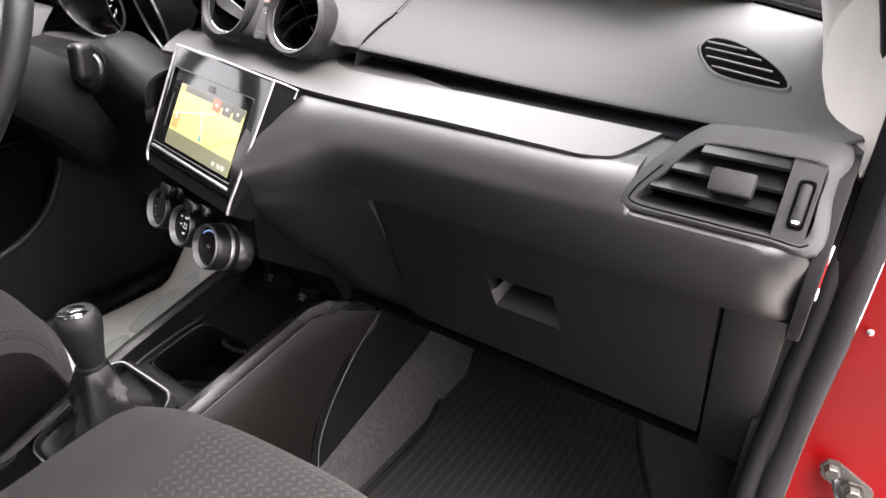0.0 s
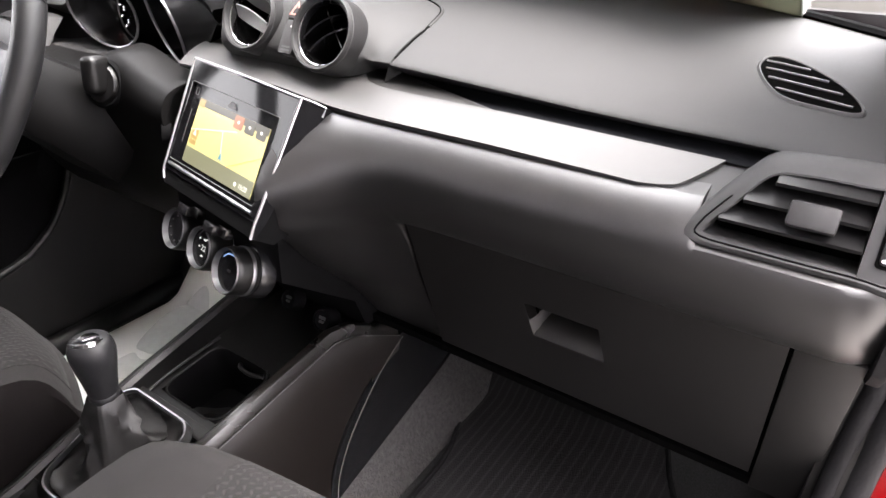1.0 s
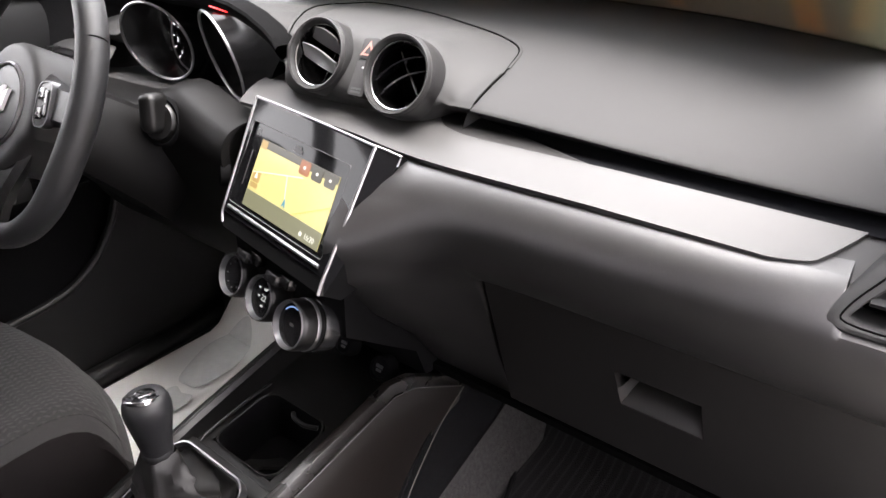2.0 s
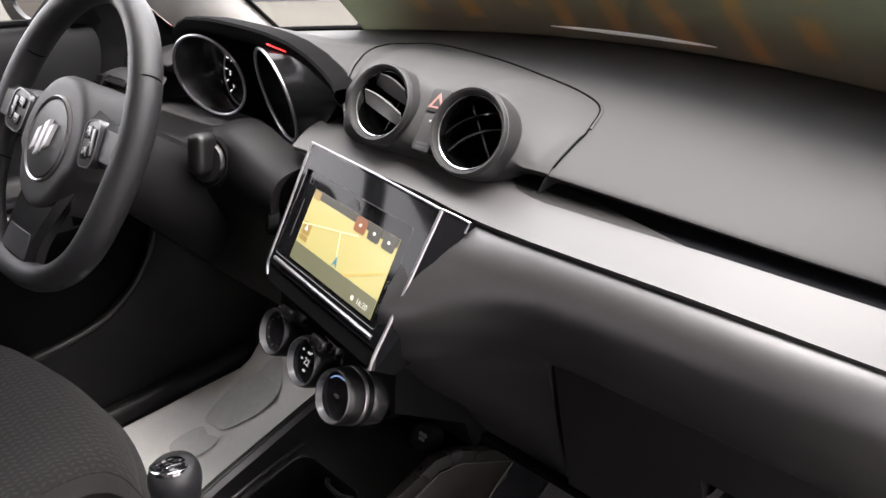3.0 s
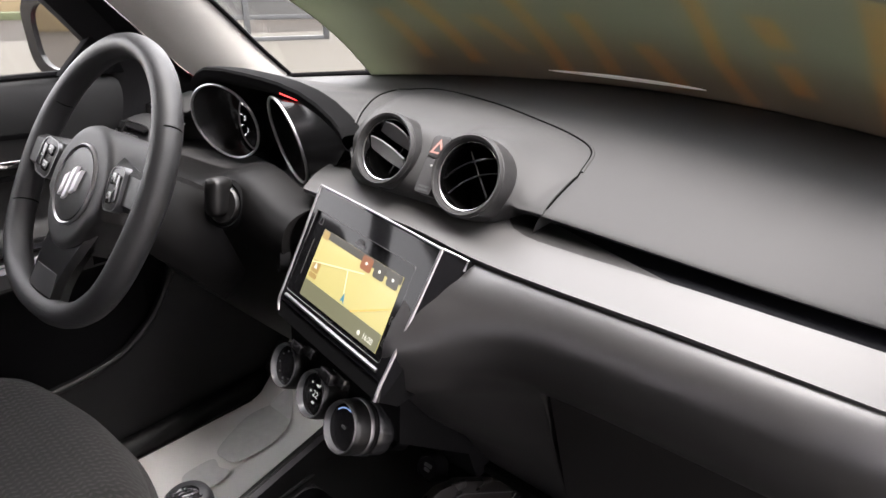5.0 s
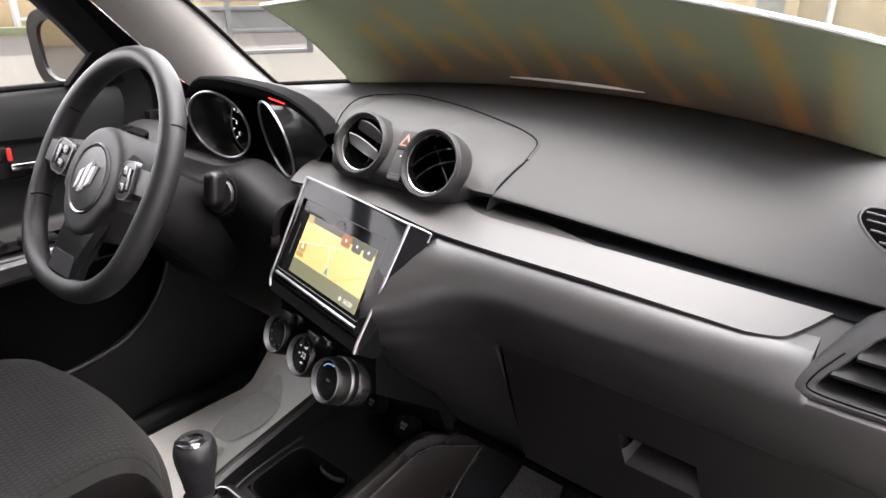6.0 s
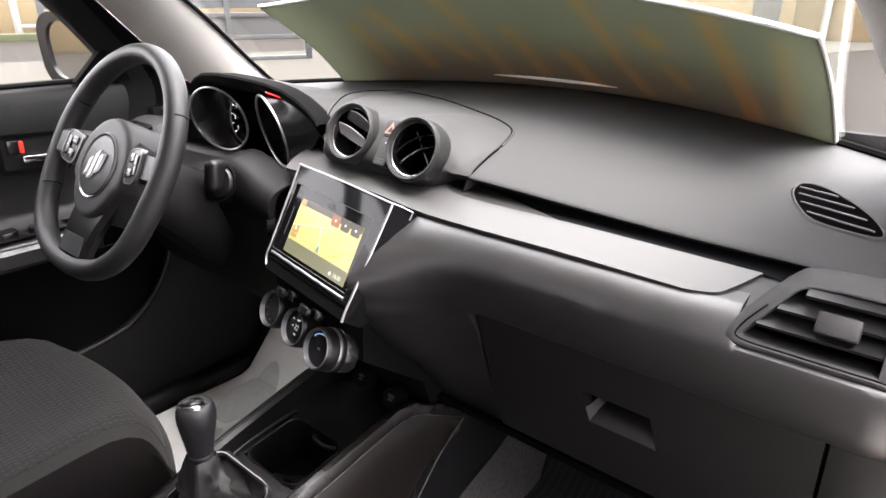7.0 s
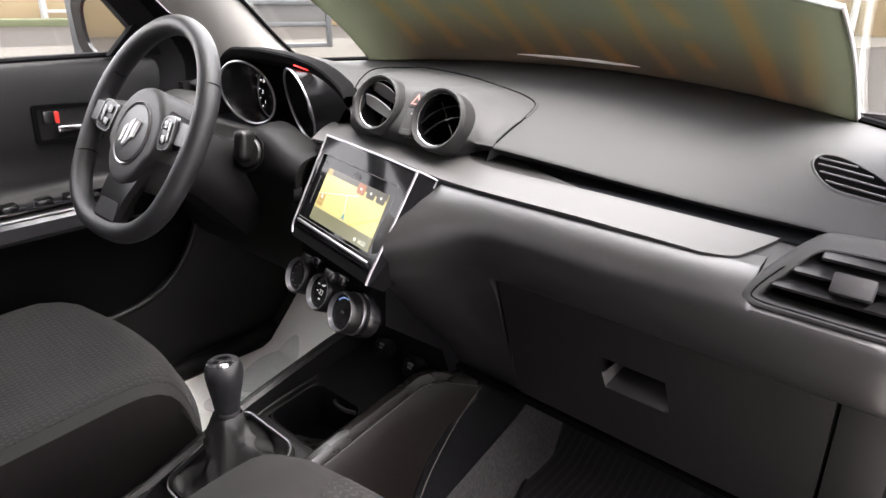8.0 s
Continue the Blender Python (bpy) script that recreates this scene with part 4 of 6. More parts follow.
part("rim", loft([[dpt(p, k, dz) for p in do2] for k, dz in ((1.085, -0.0005), (1.06, 0.0012), (1.03, 0.0022), (1.0, 0.002), (0.985, 0.0005))], wrap=True), SOFT, dem)
# flat black sheet on the uncut pad, standing in for the opening's shade
part("throat", loft([[dpt(p, k, 0.0012) for p in do2] for k in (1.0, 0.75, 0.5, 0.25, 0.02)], wrap=True), VOID, dem)
for k, (y, x0, x1) in enumerate(((0.678, -0.154, -0.116), (0.662, -0.151, -0.098), (0.645, -0.145, -0.084), (0.628, -0.135, -0.074))):
    part("slat", sweep([(x, y - 0.16 * (x - x0), dash_z(x, y - 0.16 * (x - x0)) + 0.0022) for x in span(x0, x1, 6)], 0.0011, 6), PALESLAT, dem)


# ---- round vents in the cowl ----
def round_vent(cx, cy, cz, r, tilt, roll):
    m = axes((cx, cy, cz), (1, 0.06, 0), (0, 0.45, 1))
    th = thing("round_vent", (cx, cy + 0.03, cz - r), "round black air vent with a chrome inner ring", "air vent", "round vents")
    part("barrel", lathe([(r * 0.90, -0.062), (r * 0.99, -0.045), (r * 1.045, -0.022), (r * 1.055, 0.002), (r * 1.04, 0.006), (r * 1.02, 0.0065), (r * 1.015, 0.009), (r * 0.985, 0.0115), (r * 0.93, 0.0105), (r * 0.89, 0.006), (r * 0.87, 0.0)], m, 56), BARREL, th)
    part("chrome_ring", lathe([(r * 0.868, -0.004), (r * 0.872, 0.003), (r * 0.86, 0.0048), (r * 0.835, 0.004), (r * 0.815, -0.002), (r * 0.80, -0.008)], m, 56), CHROME, th, "thin bright chrome ring")
    part("inner_sleeve", lathe([(r * 0.80, -0.004), (r * 0.78, -0.03), (r * 0.72, -0.05), (0, -0.052)], m, 40), VOID, th)
    mv = m @ pose(0, 0, 0, 0, 0, roll) @ pose(0, 0, 0, tilt, 0, 0)
    if tilt:
        for k in (-0.55, 0.5):
            w = math.sqrt(max(0.01, 0.76 ** 2 - (0.36 * k) ** 2)) * r
            pts = []
            for j in range(11):
                a = j / 10 * 2 - 1
                bow = 0.006 * (1 - a * a)
                pts.append([mv @ Vector((a * w, k * r * 0.36 + bow, -0.002)), mv @ Vector((a * w, k * r * 0.36 + 0.0018 + bow, -0.001)), mv @ Vector((a * w, k * r * 0.36 + 0.0025 + bow, -0.022)), mv @ Vector((a * w, k * r * 0.36 + bow, -0.022))])
            part("vane", loft(pts, wrap=True, cap=True), PIANO, th)
    else:
        for y0 in (0.30, -0.26):
            fl = mv @ pose(0, y0 * r, -0.006, 42, 0, 0)
            w0, w1 = math.sqrt(0.80 ** 2 - y0 ** 2) * 0.97, math.sqrt(0.80 ** 2 - (y0 + 0.3) ** 2) * 0.9
            rows = [[fl @ Vector((x * (w0 + (w1 - w0) * v) * r, (v * 0.52 - 0.10 * v * x * x) * r, 0.0014 * (1 - x * x) * (1 - v))) for x in span(-1, 1, 12)] for v in (0, 0.08, 0.3, 0.6, 1.0)]
            part("flap", slab(rows, 0.0022, fl.to_3x3() @ Vector((0, 0, -1))), FLAP, th)
    part("rib", box(mv @ Matrix.Translation((0, 0, -0.03)), (0.003, r * 1.4, 0.018), 0.001), GLOSS, th)
    return th


round_vent(-0.7185, 0.5455, 1.092, 0.0415, 0, -18)
round_vent(-0.597, 0.5465, 1.084, 0.0428, 14, 30)

# hazard switch and indicator strip between the vents
switch = thing("hazard_switch", (-0.668, 0.565, 1.05), "black switch strip with a red hazard triangle", "switch")
sm = axes((-0.6475, 0.5465, 1.087), (1, -0.02, 0), (0.10, 0.62, 1))
part("bezel", prism(rounded(0.027, 0.068, 0.006), -0.02, 0.002, sm, 0.002), SOFT2, switch)
part("hazard_button", prism(rounded(0.0235, 0.024, 0.003), 0.002, 0.004, sm @ pose(0, 0.020, 0), 0.0015), SOFT, switch)
part("triangle", frame_ring([(0, 0.009), (-0.010, -0.008), (0.010, -0.008)], [(0, 0.004), (-0.006, -0.006), (0.006, -0.006)], 0.0038, 0.0045, sm @ pose(0, 0.020, 0)), mat("hazard_red", (0.26, 0.13, 0.11), 0.5), switch, "pale red triangle", False)
part("indicator_window", prism(rounded(0.0235, 0.040, 0.003), 0.002, 0.004, sm @ pose(0, -0.014, 0), 0.001), SOFT, switch)
for dy in (-0.026, -0.030):
    part("print_bar", prism(rounded(0.015, 0.0022, 0.0005), 0.0038, 0.0043, sm @ pose(0, dy, 0)), DIMP, switch, smooth=False)
part("lamp_dot", lathe([(0, 0.0052), (0.0012, 0.005), (0.0015, 0.0038)], sm @ pose(0, -0.002, 0), 8), GREY, switch)

# ---- infotainment unit ----
TL, TR, BLW = Vector((-0.812, 0.517, 1.036)), Vector((-0.576, 0.480, 1.028)), Vector((-0.805, 0.428, 0.902))
US = (TR - TL).normalized()
SC = axes(TL, TR - TL, TL - BLW) @ Matrix(((1, -0.13, 0, 0), (0, 1, 0, 0), (0, 0, 1, 0), (0, 0, 0, 1)))   # x along the top edge, y up the leaning face, z out of it
unit = thing("infotainment_unit", (XC, 0.47, 0.88), "gloss black touch-screen unit with silver edges, map on screen", "touch screen")
W = (TR - TL).length
# fascia: gloss frame round the screen, narrowing below
FO = [(0.002, -0.002), (0.2375, -0.002), (0.2315, -0.08), (0.2255, -0.147), (0.006, -0.147), (0.004, -0.08)]
FI = [(0.0105, -0.028), (0.2125, -0.028), (0.2115, -0.08), (0.2105, -0.1325), (0.0125, -0.1325), (0.0115, -0.08)]
part("fascia", frame_ring(FO, FI, -0.055, 0.0, SC), FASCIA, unit, smooth=False)
part("glass_front", prism([(0.010, -0.0275), (0.213, -0.0275), (0.211, -0.133), (0.012, -0.133)], -0.02, -0.004, SC), FASCIA, unit, smooth=False)
part("chin", prism([(0.006, -0.147), (0.2255, -0.147), (0.2235, -0.165), (0.012, -0.165)], -0.03, -0.002, SC), VISORM, unit, "matt black lower edge", False)
part("glass_edge", sweep([SC @ Vector((x + 0.1115, y - 0.0803, -0.0005)) for x, y in rounded(0.2015, 0.1045, 0.004, 4)], 0.0006, 6, closed=True), PALESLAT, unit)
# silver edges
for pts, r in (([(0.0, 0.0, 0), (0.002, -0.06, 0), (0.004, -0.125, 0), (0.005, -0.148, 0), (0.010, -0.161, -0.002)], 0.0016),
               ([(0.2385, 0.0, 0), (0.2335, -0.06, 0), (0.2275, -0.125, 0), (0.2250, -0.150, 0), (0.2235, -0.166, -0.002)], 0.0017),
               ([(0.0, 0.0, 0), (W / 2, 0.001, 0), (0.2385, 0.0, 0)], 0.0013),
               ([(0.015, -0.1385, 0), (W / 2, -0.1392, 0), (0.2127, -0.1395, 0)], 0.0022)):
    part("edge_strip", sweep([SC @ p for p in curve(pts, 6)], r * 1.15, 8), SATIN, unit, "bright silver edge strip")
# side cheeks back to the dashboard
bev, rows = [], []
for y, xo, out, dep in ((0.001, 0.2395, 0.0195, 0.050), (-0.05, 0.2355, 0.0155, 0.054), (-0.10, 0.2310, 0.0110, 0.052), (-0.145, 0.2265, 0.0055, 0.045), (-0.165, 0.2245, 0.002, 0.03)):
    bev.append([SC @ Vector((xo, y, 0.0)), SC @ Vector((xo + out, y, -0.004 - out * 0.8))])
    rows.append([SC @ Vector((xo + out, y, -0.004 - out * 0.8)), SC @ Vector((xo + out + 0.003, y, -dep))])
part("side_bevel", slab(bev, 0.004, SC.to_3x3() @ Vector((-1, 0, -0.3))), FASCIA, unit, "gloss black side bevel", smooth=False)
part("cheek", slab(rows, 0.004, SC.to_3x3() @ Vector((-1, 0, 0))), VISORM, unit, "matt black side cheek", smooth=False)
part("edge_strip", sweep([SC @ Vector(p) for p in ((0.2385, 0.0005, 0.0), (0.249, 0.001, -0.009), (0.259, 0.001, -0.0195), (0.2585, -0.010, -0.0192))], 0.0013, 8), SATIN, unit)
part("side_tab", prism(rounded(0.012, 0.03, 0.005), -0.006, 0.0, SC @ pose(0.261, -0.024, -0.04, 0, 75, 0), 0.002), SOFT2, unit)

# lit screen and what it shows
LX0, LX1, LY0, LY1 = 0.036, 0.1975, -0.128, -0.0447
scr = part("screen", prism([(LX0, LY0), (LX1, LY0), (LX1, LY1), (LX0, LY1)], -0.004, -0.0034, SC), MAPC, unit, "lit yellow map screen", False)


def icon(name, x0, y0, x1, y1, m, lift=0.0, r=0.0015):
    poly = [(x + (x0 + x1) / 2, y + (y0 + y1) / 2) for x, y in rounded(x1 - x0, y1 - y0, min(r, (x1 - x0) / 2.1, (y1 - y0) / 2.1), 3)]
    return part(name, prism(poly, -0.0034 + lift, -0.0031 + lift, SC), m, scr, smooth=False)


def stroke(name, a, b, w, m, lift=0.0003):
    a, b = Vector(a), Vector(b)
    n = (b - a).orthogonal().normalized() * w / 2
    return part(name, prism([tuple(a + n), tuple(a - n), tuple(b - n), tuple(b + n)], -0.0034 + lift, -0.0031 + lift, SC), m, scr, smooth=False)


LW, LH = LX1 - LX0, LY1 - LY0


def sp2(u, v):
    return (LX0 + u * LW, LY1 - v * LH)


icon("status_bar", LX0, LY1 - LH * 0.11, LX1, LY1, MAPDARK)
icon("bottom_bar", LX0, LY0, LX1, LY0 + LH * 0.24, MAPBAR)
stroke("map_road", sp2(0.0, 0.50), sp2(0.62, 0.24), 0.0014, MAPROAD)
stroke("map_road", sp2(0.44, 0.32), sp2(0.49, 0.62), 0.0014, MAPROAD)
stroke("map_road", sp2(0.62, 0.76), sp2(1.0, 0.42), 0.0016, MAPORANGE)
ax, ay = sp2(0.50, 0.68)
part("map_arrow", prism([(ax, ay + 0.006), (ax - 0.004, ay - 0.005), (ax, ay - 0.002), (ax + 0.004, ay - 0.005)], -0.0031, -0.0026, SC), MAPBLUE, scr, "blue position arrow", False)
bx0, by0 = sp2(0.02, 0.60)
icon("compass_tile", bx0, by0 - 0.002, bx0 + 0.016, by0 + 0.012, MAPTAN)
part("compass_mark", prism([(bx0 + 0.008, by0 + 0.010), (bx0 + 0.005, by0 + 0.003), (bx0 + 0.011, by0 + 0.003)], -0.0031, -0.0026, SC), MAPWHITE, scr, smooth=False)
icon("scale_tile", bx0, by0 - 0.009, bx0 + 0.016, by0 - 0.003, MAPTAN)
icon("zoom_tile", LX0 + 0.002, LY1 - 0.011, LX0 + 0.015, LY1 - 0.001, MAPTAN, 0.0003)
for k, (u, mm) in enumerate(((0.645, mat("tile_red", (0.1, 0.03, 0.01), 0.3, emit=(0.16, 0.07, 0.025), power=0.11)), (0.80, MAPDARK), (0.955, MAPDARK))):
    x1 = LX0 + u * LW + 0.004
    icon("menu_tile", x1 - 0.020, LY1 - 0.017, x1, LY1 - 0.001, mm, 0.0004, 0.003)
    icon("menu_glyph", x1 - 0.012, LY1 - 0.0105, x1 - 0.008, LY1 - 0.007, MAPWHITE, 0.0008, 0.002)
icon("car_glyph", LX0 + 0.065, LY1 + 0.003, LX0 + 0.085, LY1 + 0.0075, DIMP, 0.0, 0.002)
icon("car_glyph", LX0 + 0.069, LY1 + 0.0078, LX0 + 0.081, LY1 + 0.011, DIMP, 0.0, 0.0015)
lettering("clock", "16:20", 0.0085, SC @ pose(LX0 + LW * 0.885, LY0 + 0.007, -0.0029), MAPWHITE, scr, 0.0001)
part("clock_dot", prism(rounded(0.005, 0.005, 0.0024), -0.0031, -0.0027, SC @ pose(LX0 + LW * 0.78, LY0 + 0.007, 0)), MAPWHITE, scr, smooth=False)
for k, y in enumerate((-0.090, -0.114)):
    key = part("touch_key", frame_ring(rounded(0.0075, 0.0085, 0.001), rounded(0.0065, 0.0075, 0.001), -0.004, -0.0036, SC @ pose(0.2045, y, 0)), DIMP, unit, smooth=False)
    part("key_glyph", prism(rounded(0.003, 0.004, 0.001), -0.004, -0.0036, SC @ pose(0.2045, y, 0)), DIMP, key, smooth=False)
part("touch_key", frame_ring(rounded(0.0075, 0.0085, 0.001), rounded(0.0065, 0.0075, 0.001), -0.004, -0.0036, SC @ pose(0.0235, -0.039, 0)), DIMP, unit, smooth=False)
part("volume_bar", prism(rounded(0.0015, 0.045, 0.0005), -0.004, -0.0036, SC @ pose(0.022, -0.085, 0)), DIMP, unit, smooth=False)

# ---- centre stack and climate knobs ----
stack = thing("centre_stack", (XC, 0.5, 0.66), "black centre stack panel below the screen", "dashboard panel")
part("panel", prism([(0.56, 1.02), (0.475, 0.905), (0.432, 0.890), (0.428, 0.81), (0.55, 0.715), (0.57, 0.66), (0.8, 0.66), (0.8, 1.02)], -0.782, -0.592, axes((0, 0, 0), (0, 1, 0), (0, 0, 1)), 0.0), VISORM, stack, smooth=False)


def climate_knob(cx, cy, cz, r, big):
    m = axes((cx, cy, cz), US, (0, 0.42, 0.9))
    th = thing("climate_knob", (cx, cy + 0.04, cz - r), "round black climate control knob with a silver front ring", "control knob", "climate knobs")
    part("sleeve", lathe([(r * 0.92, -0.050), (r * 1.08, -0.044), (r * 1.08, -0.030), (r * 1.03, -0.025), (r * 0.92, -0.024)], m, 48), GLOSS, th)
    if big:
        part("silver_band", lathe([(r * 0.9, -0.020), (r * 0.985, -0.019), (r * 0.995, -0.0165), (r * 0.98, -0.0145), (r * 0.9, -0.0135)], m, 48), SATIN, th, "satin silver band")
    part("grip", lathe([(r * 0.92, -0.028), (r * 0.97, -0.024), (r * 0.965, -0.010), (r * 0.955, -0.002), (r * 0.93, 0.003), (r * 0.88, 0.005)], m, 48), SOFT2, th)
    part("front_ring", lathe([(r * 0.90, 0.0035), (r * 0.885, 0.0062), (r * 0.86, 0.0060), (r * 0.84, 0.002), (r * 0.80, -0.003)], m, 48), DSATIN, th, "dark silver front ring")
    face = part("face", lathe([(r * 0.80, -0.001), (r * 0.4, -0.0015), (0, -0.0015)], m, 40), LENS, th, "dark glossy display face")
    return m, face


mr_, fr_ = climate_knob(-0.638, 0.389, 0.831, 0.0312, True)
mm_, fm_ = climate_knob(-0.702, 0.400, 0.837, 0.0300, False)
ml_, fl_ = climate_knob(-0.771, 0.412, 0.839, 0.0300, False)
arc = [mr_ @ Vector((0.0205 * math.cos(radians(a)), 0.0205 * math.sin(radians(a)), 0.0)) for a in range(80, 150, 8)]
part("blue_arc", sweep(arc, 0.0008, 6), LCD, fr_, "lit blue temperature arc")
part("glyph", prism(rounded(0.007, 0.003, 0.001), -0.001, 0.0, mr_), DIMP, fr_, smooth=False)
lettering("temperature", "22", 0.0105, mm_ @ pose(0.002, 0.0, -0.0008), LCDW, fm_, 0.0001)
for dx, dy, w in ((-0.010, 0.010, 0.003), (0.002, 0.011, 0.006), (0.006, 0.013, 0.002), (0.002, -0.010, 0.005), (-0.008, 0.0, 0.003)):
    part("glyph", prism(rounded(w, 0.002, 0.0008), -0.0012, -0.0004, mm_ @ pose(dx, dy, 0)), LCDW, fm_, smooth=False)
for a in range(30, 330, 40):
    part("glyph", prism(rounded(0.003, 0.002, 0.0008), -0.0012, -0.0004, ml_ @ pose(0.017 * math.cos(radians(a)), 0.017 * math.sin(radians(a)), 0)), DIMP, fl_, smooth=False)
# small keys in the webs between the knobs
for x, y, z in ((-0.748, 0.418, 0.872), (-0.679, 0.405, 0.870), (-0.735, 0.425, 0.868), (-0.665, 0.412, 0.866)):
    part("key", box(axes((x, y, z), US, (0, 0.45, 0.9)), (0.024, 0.014, 0.012), 0.003), GLOSS, stack)

# ---- instrument cluster ----
cluster = thing("instrument_cluster", (-1.04, 0.6, 1.0), "instrument cluster with two deep hooded dials", "instruments")


def dial(cx, cy, cz, r, yaw, tilt):
    """A cylindrical dial hood: slanted chrome rim, dark barrel, dial face at the bottom."""
    rim = pose(cx, cy, cz, 90 - tilt, 0, yaw)
    n = 56
    ring = [rim @ Vector((r * 0.97 * math.cos(2 * math.pi * k / n), r * math.sin(2 * math.pi * k / n), 0)) for k in range(n)]
    hood = part("dial_hood", loft([[p + Vector((0, d, 0)) + (Vector((cx, cy, cz)) - p) * s for p in ring] for d, s in ((0.10, 0.0), (0.002, 0.0), (-0.001, 0.012), (0.001, 0.03), (0.06, 0.06), (0.10, 0.1))], wrap=True), GLOSS, cluster)
    part("chrome_rim", sweep([p + (Vector((cx, cy, cz)) - p) * 0.015 + Vector((0, -0.001, 0)) for p in ring], 0.0022, 8, closed=True), SATIN, hood, "thin chrome rim")
    face = pose(cx, cy + 0.058, cz - 0.002, 90 - 8, 0, 0)
    part("dial_face", lathe([(r * 0.95, 0), (r * 0.9, 0.0), (0, 0.0)], face, 40), LENS, hood, "dark dial face")
    return face, hood


f1, h1 = dial(-1.125, 0.574, 1.062, 0.0645, 20, -15)
f2, h2 = dial(-0.955, 0.572, 1.060, 0.065, -18, -13)
for f, h in ((f1, h1), (f2, h2)):
    part("dial_ring", lathe([(0.052, 0.0), (0.0535, 0.002), (0.055, 0.0)], f, 40), SATIN, h)
    for k in range(13):
        a = radians(225 - k * 22.5)
        part("tick", box(f @ Matrix.Translation((0.047 * math.cos(a), 0.047 * math.sin(a), 0.001)) @ pose(0, 0, 0, 0, 0, math.degrees(a)), (0.006, 0.0012, 0.0006)), DIALW, h, smooth=False)
for k in range(7):
    a = radians(225 - k * 36)
    lettering("numeral", str(k + 1), 0.010, f1 @ pose(0.036 * math.cos(a), 0.036 * math.sin(a), 0.001), DIALW, h1, 0.0001)
part("red_lamp", box(f1 @ pose(-0.030, 0.030, 0.003), (0.005, 0.008, 0.002)), LAMP_RED, h1, "lit red mark")
# visor over both dials, coming down to the centre
rows = []
for x in [-1.188, -1.18, -1.165, -1.14, -1.11, -1.08, -1.055, -1.03, -1.005, -0.985, -0.965, -0.945, -0.92, -0.90, -0.88, -0.865, -0.85, -0.835, -0.825, -0.818, -0.813]:
    z = visor_z(x)
    rows.append([Vector((x, 0.66, z - 0.040)), Vector((x, 0.60, z - 0.032)), Vector((x, 0.562, z - 0.017)), Vector((x, 0.557, z - 0.011)), Vector((x, 0.5555, z - 0.004)), Vector((x, 0.558, z - 0.0005)), Vector((x, 0.566, z)), Vector((x, 0.590, z - 0.002))])
part("visor", slab(rows, 0.003, (0, 0.3, -0.9)), VISORM, cluster)
part("visor_lamp", box(axes((-0.925, 0.5590, 1.1275), (1, 0, -0.12), (0, 0.3, 1)), (0.040, 0.0028, 0.0028), 0.001), LAMP_RED, cluster, "lit red strip lamp")
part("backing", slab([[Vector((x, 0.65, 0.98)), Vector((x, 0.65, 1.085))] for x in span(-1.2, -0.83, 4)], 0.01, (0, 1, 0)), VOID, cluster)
rows = []
edge = curve([(-0.94, 0.562, 1.128), (-0.885, 0.562, 1.118), (-0.84, 0.563, 1.100), (-0.814, 0.564, 1.082), (-0.832, 0.567, 1.060), (-0.867, 0.568, 1.022), (-0.905, 0.569, 0.998)], 4)
for k, q in enumerate(edge):
    a = radians(95 - k * 186 / (len(edge) - 1))
    rim2 = pose(-0.955, 0.572, 1.060, 90 + 13, 0, -18)
    p = rim2 @ Vector((0.063 * math.cos(a), 0.065 * math.sin(a), 0))
    rows.append([p, p.lerp(q, 0.3) + Vector((0.003, 0.004, 0)), p.lerp(q, 0.65) + Vector((0.003, 0.004, 0)), q, q + Vector((0, 0.06, 0))])
part("hood_flank", slab(rows, 0.004, (-0.4, 0.8, 0)), GLOSS, cluster)
part("centre_display", prism(rounded(0.05, 0.07, 0.006), -0.006, 0, pose(-1.035, 0.645, 1.05, 82, 0, 0), 0.001), LENS, cluster)
part("deck", slab([[Vector((x, y, z)) for x in span(-1.36, -0.84, 10)] for y, z in ((0.47, 0.985), (0.49, 0.998), (0.54, 1.003), (0.62, 0.985), (0.68, 0.98))], 0.01), SOFT, cluster)

# ---- driver's lower panel ----
knee = thing("knee_panel", (-1.1, 0.5, 0.68), "black lower dashboard panel in front of the driver's seat", "dashboard panel")
KN = [(0.52, 1.003), (0.485, 0.998), (0.465, 0.985), (0.458, 0.96), (0.47, 0.92), (0.49, 0.86), (0.515, 0.79), (0.56, 0.72), (0.62, 0.69), (0.7, 0.69)]
KS = [(p.x, p.y) for p in curve([(y, z, 0) for y, z in KN], 3)]
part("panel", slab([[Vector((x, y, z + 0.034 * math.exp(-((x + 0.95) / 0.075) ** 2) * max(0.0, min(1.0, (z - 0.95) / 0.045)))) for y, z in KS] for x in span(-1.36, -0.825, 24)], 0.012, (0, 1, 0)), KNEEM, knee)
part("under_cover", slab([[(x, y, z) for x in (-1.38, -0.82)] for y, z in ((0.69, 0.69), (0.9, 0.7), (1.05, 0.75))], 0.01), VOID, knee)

starter = thing("starter_knob", (-0.95, 0.45, 0.99), "round black turn knob of the keyless starter", "knob")
km = axes((-0.945, 0.455, 0.996), (1, 0.3, 0.0), (0, 0.35, 1))
part("collar", lathe([(0.034, -0.03), (0.033, 0.002), (0.0315, 0.004), (0.029, 0.003), (0.028, -0.004)], km, 40), VISORM, starter)
part("grip", lathe([(0.0275, -0.01), (0.0275, 0.003), (0.0245, 0.007), (0, 0.008)], km, 36), SOFT2, starter)
part("paddle", box(km @ pose(0, 0.010, 0.012, 10, 0, 0), (0.026, 0.052, 0.036), 0.0125, 5), SOFT2, starter)
card = thing("card_slot", (-0.80, 0.46, 0.95), "small round socket on the dashboard's side", "socket")
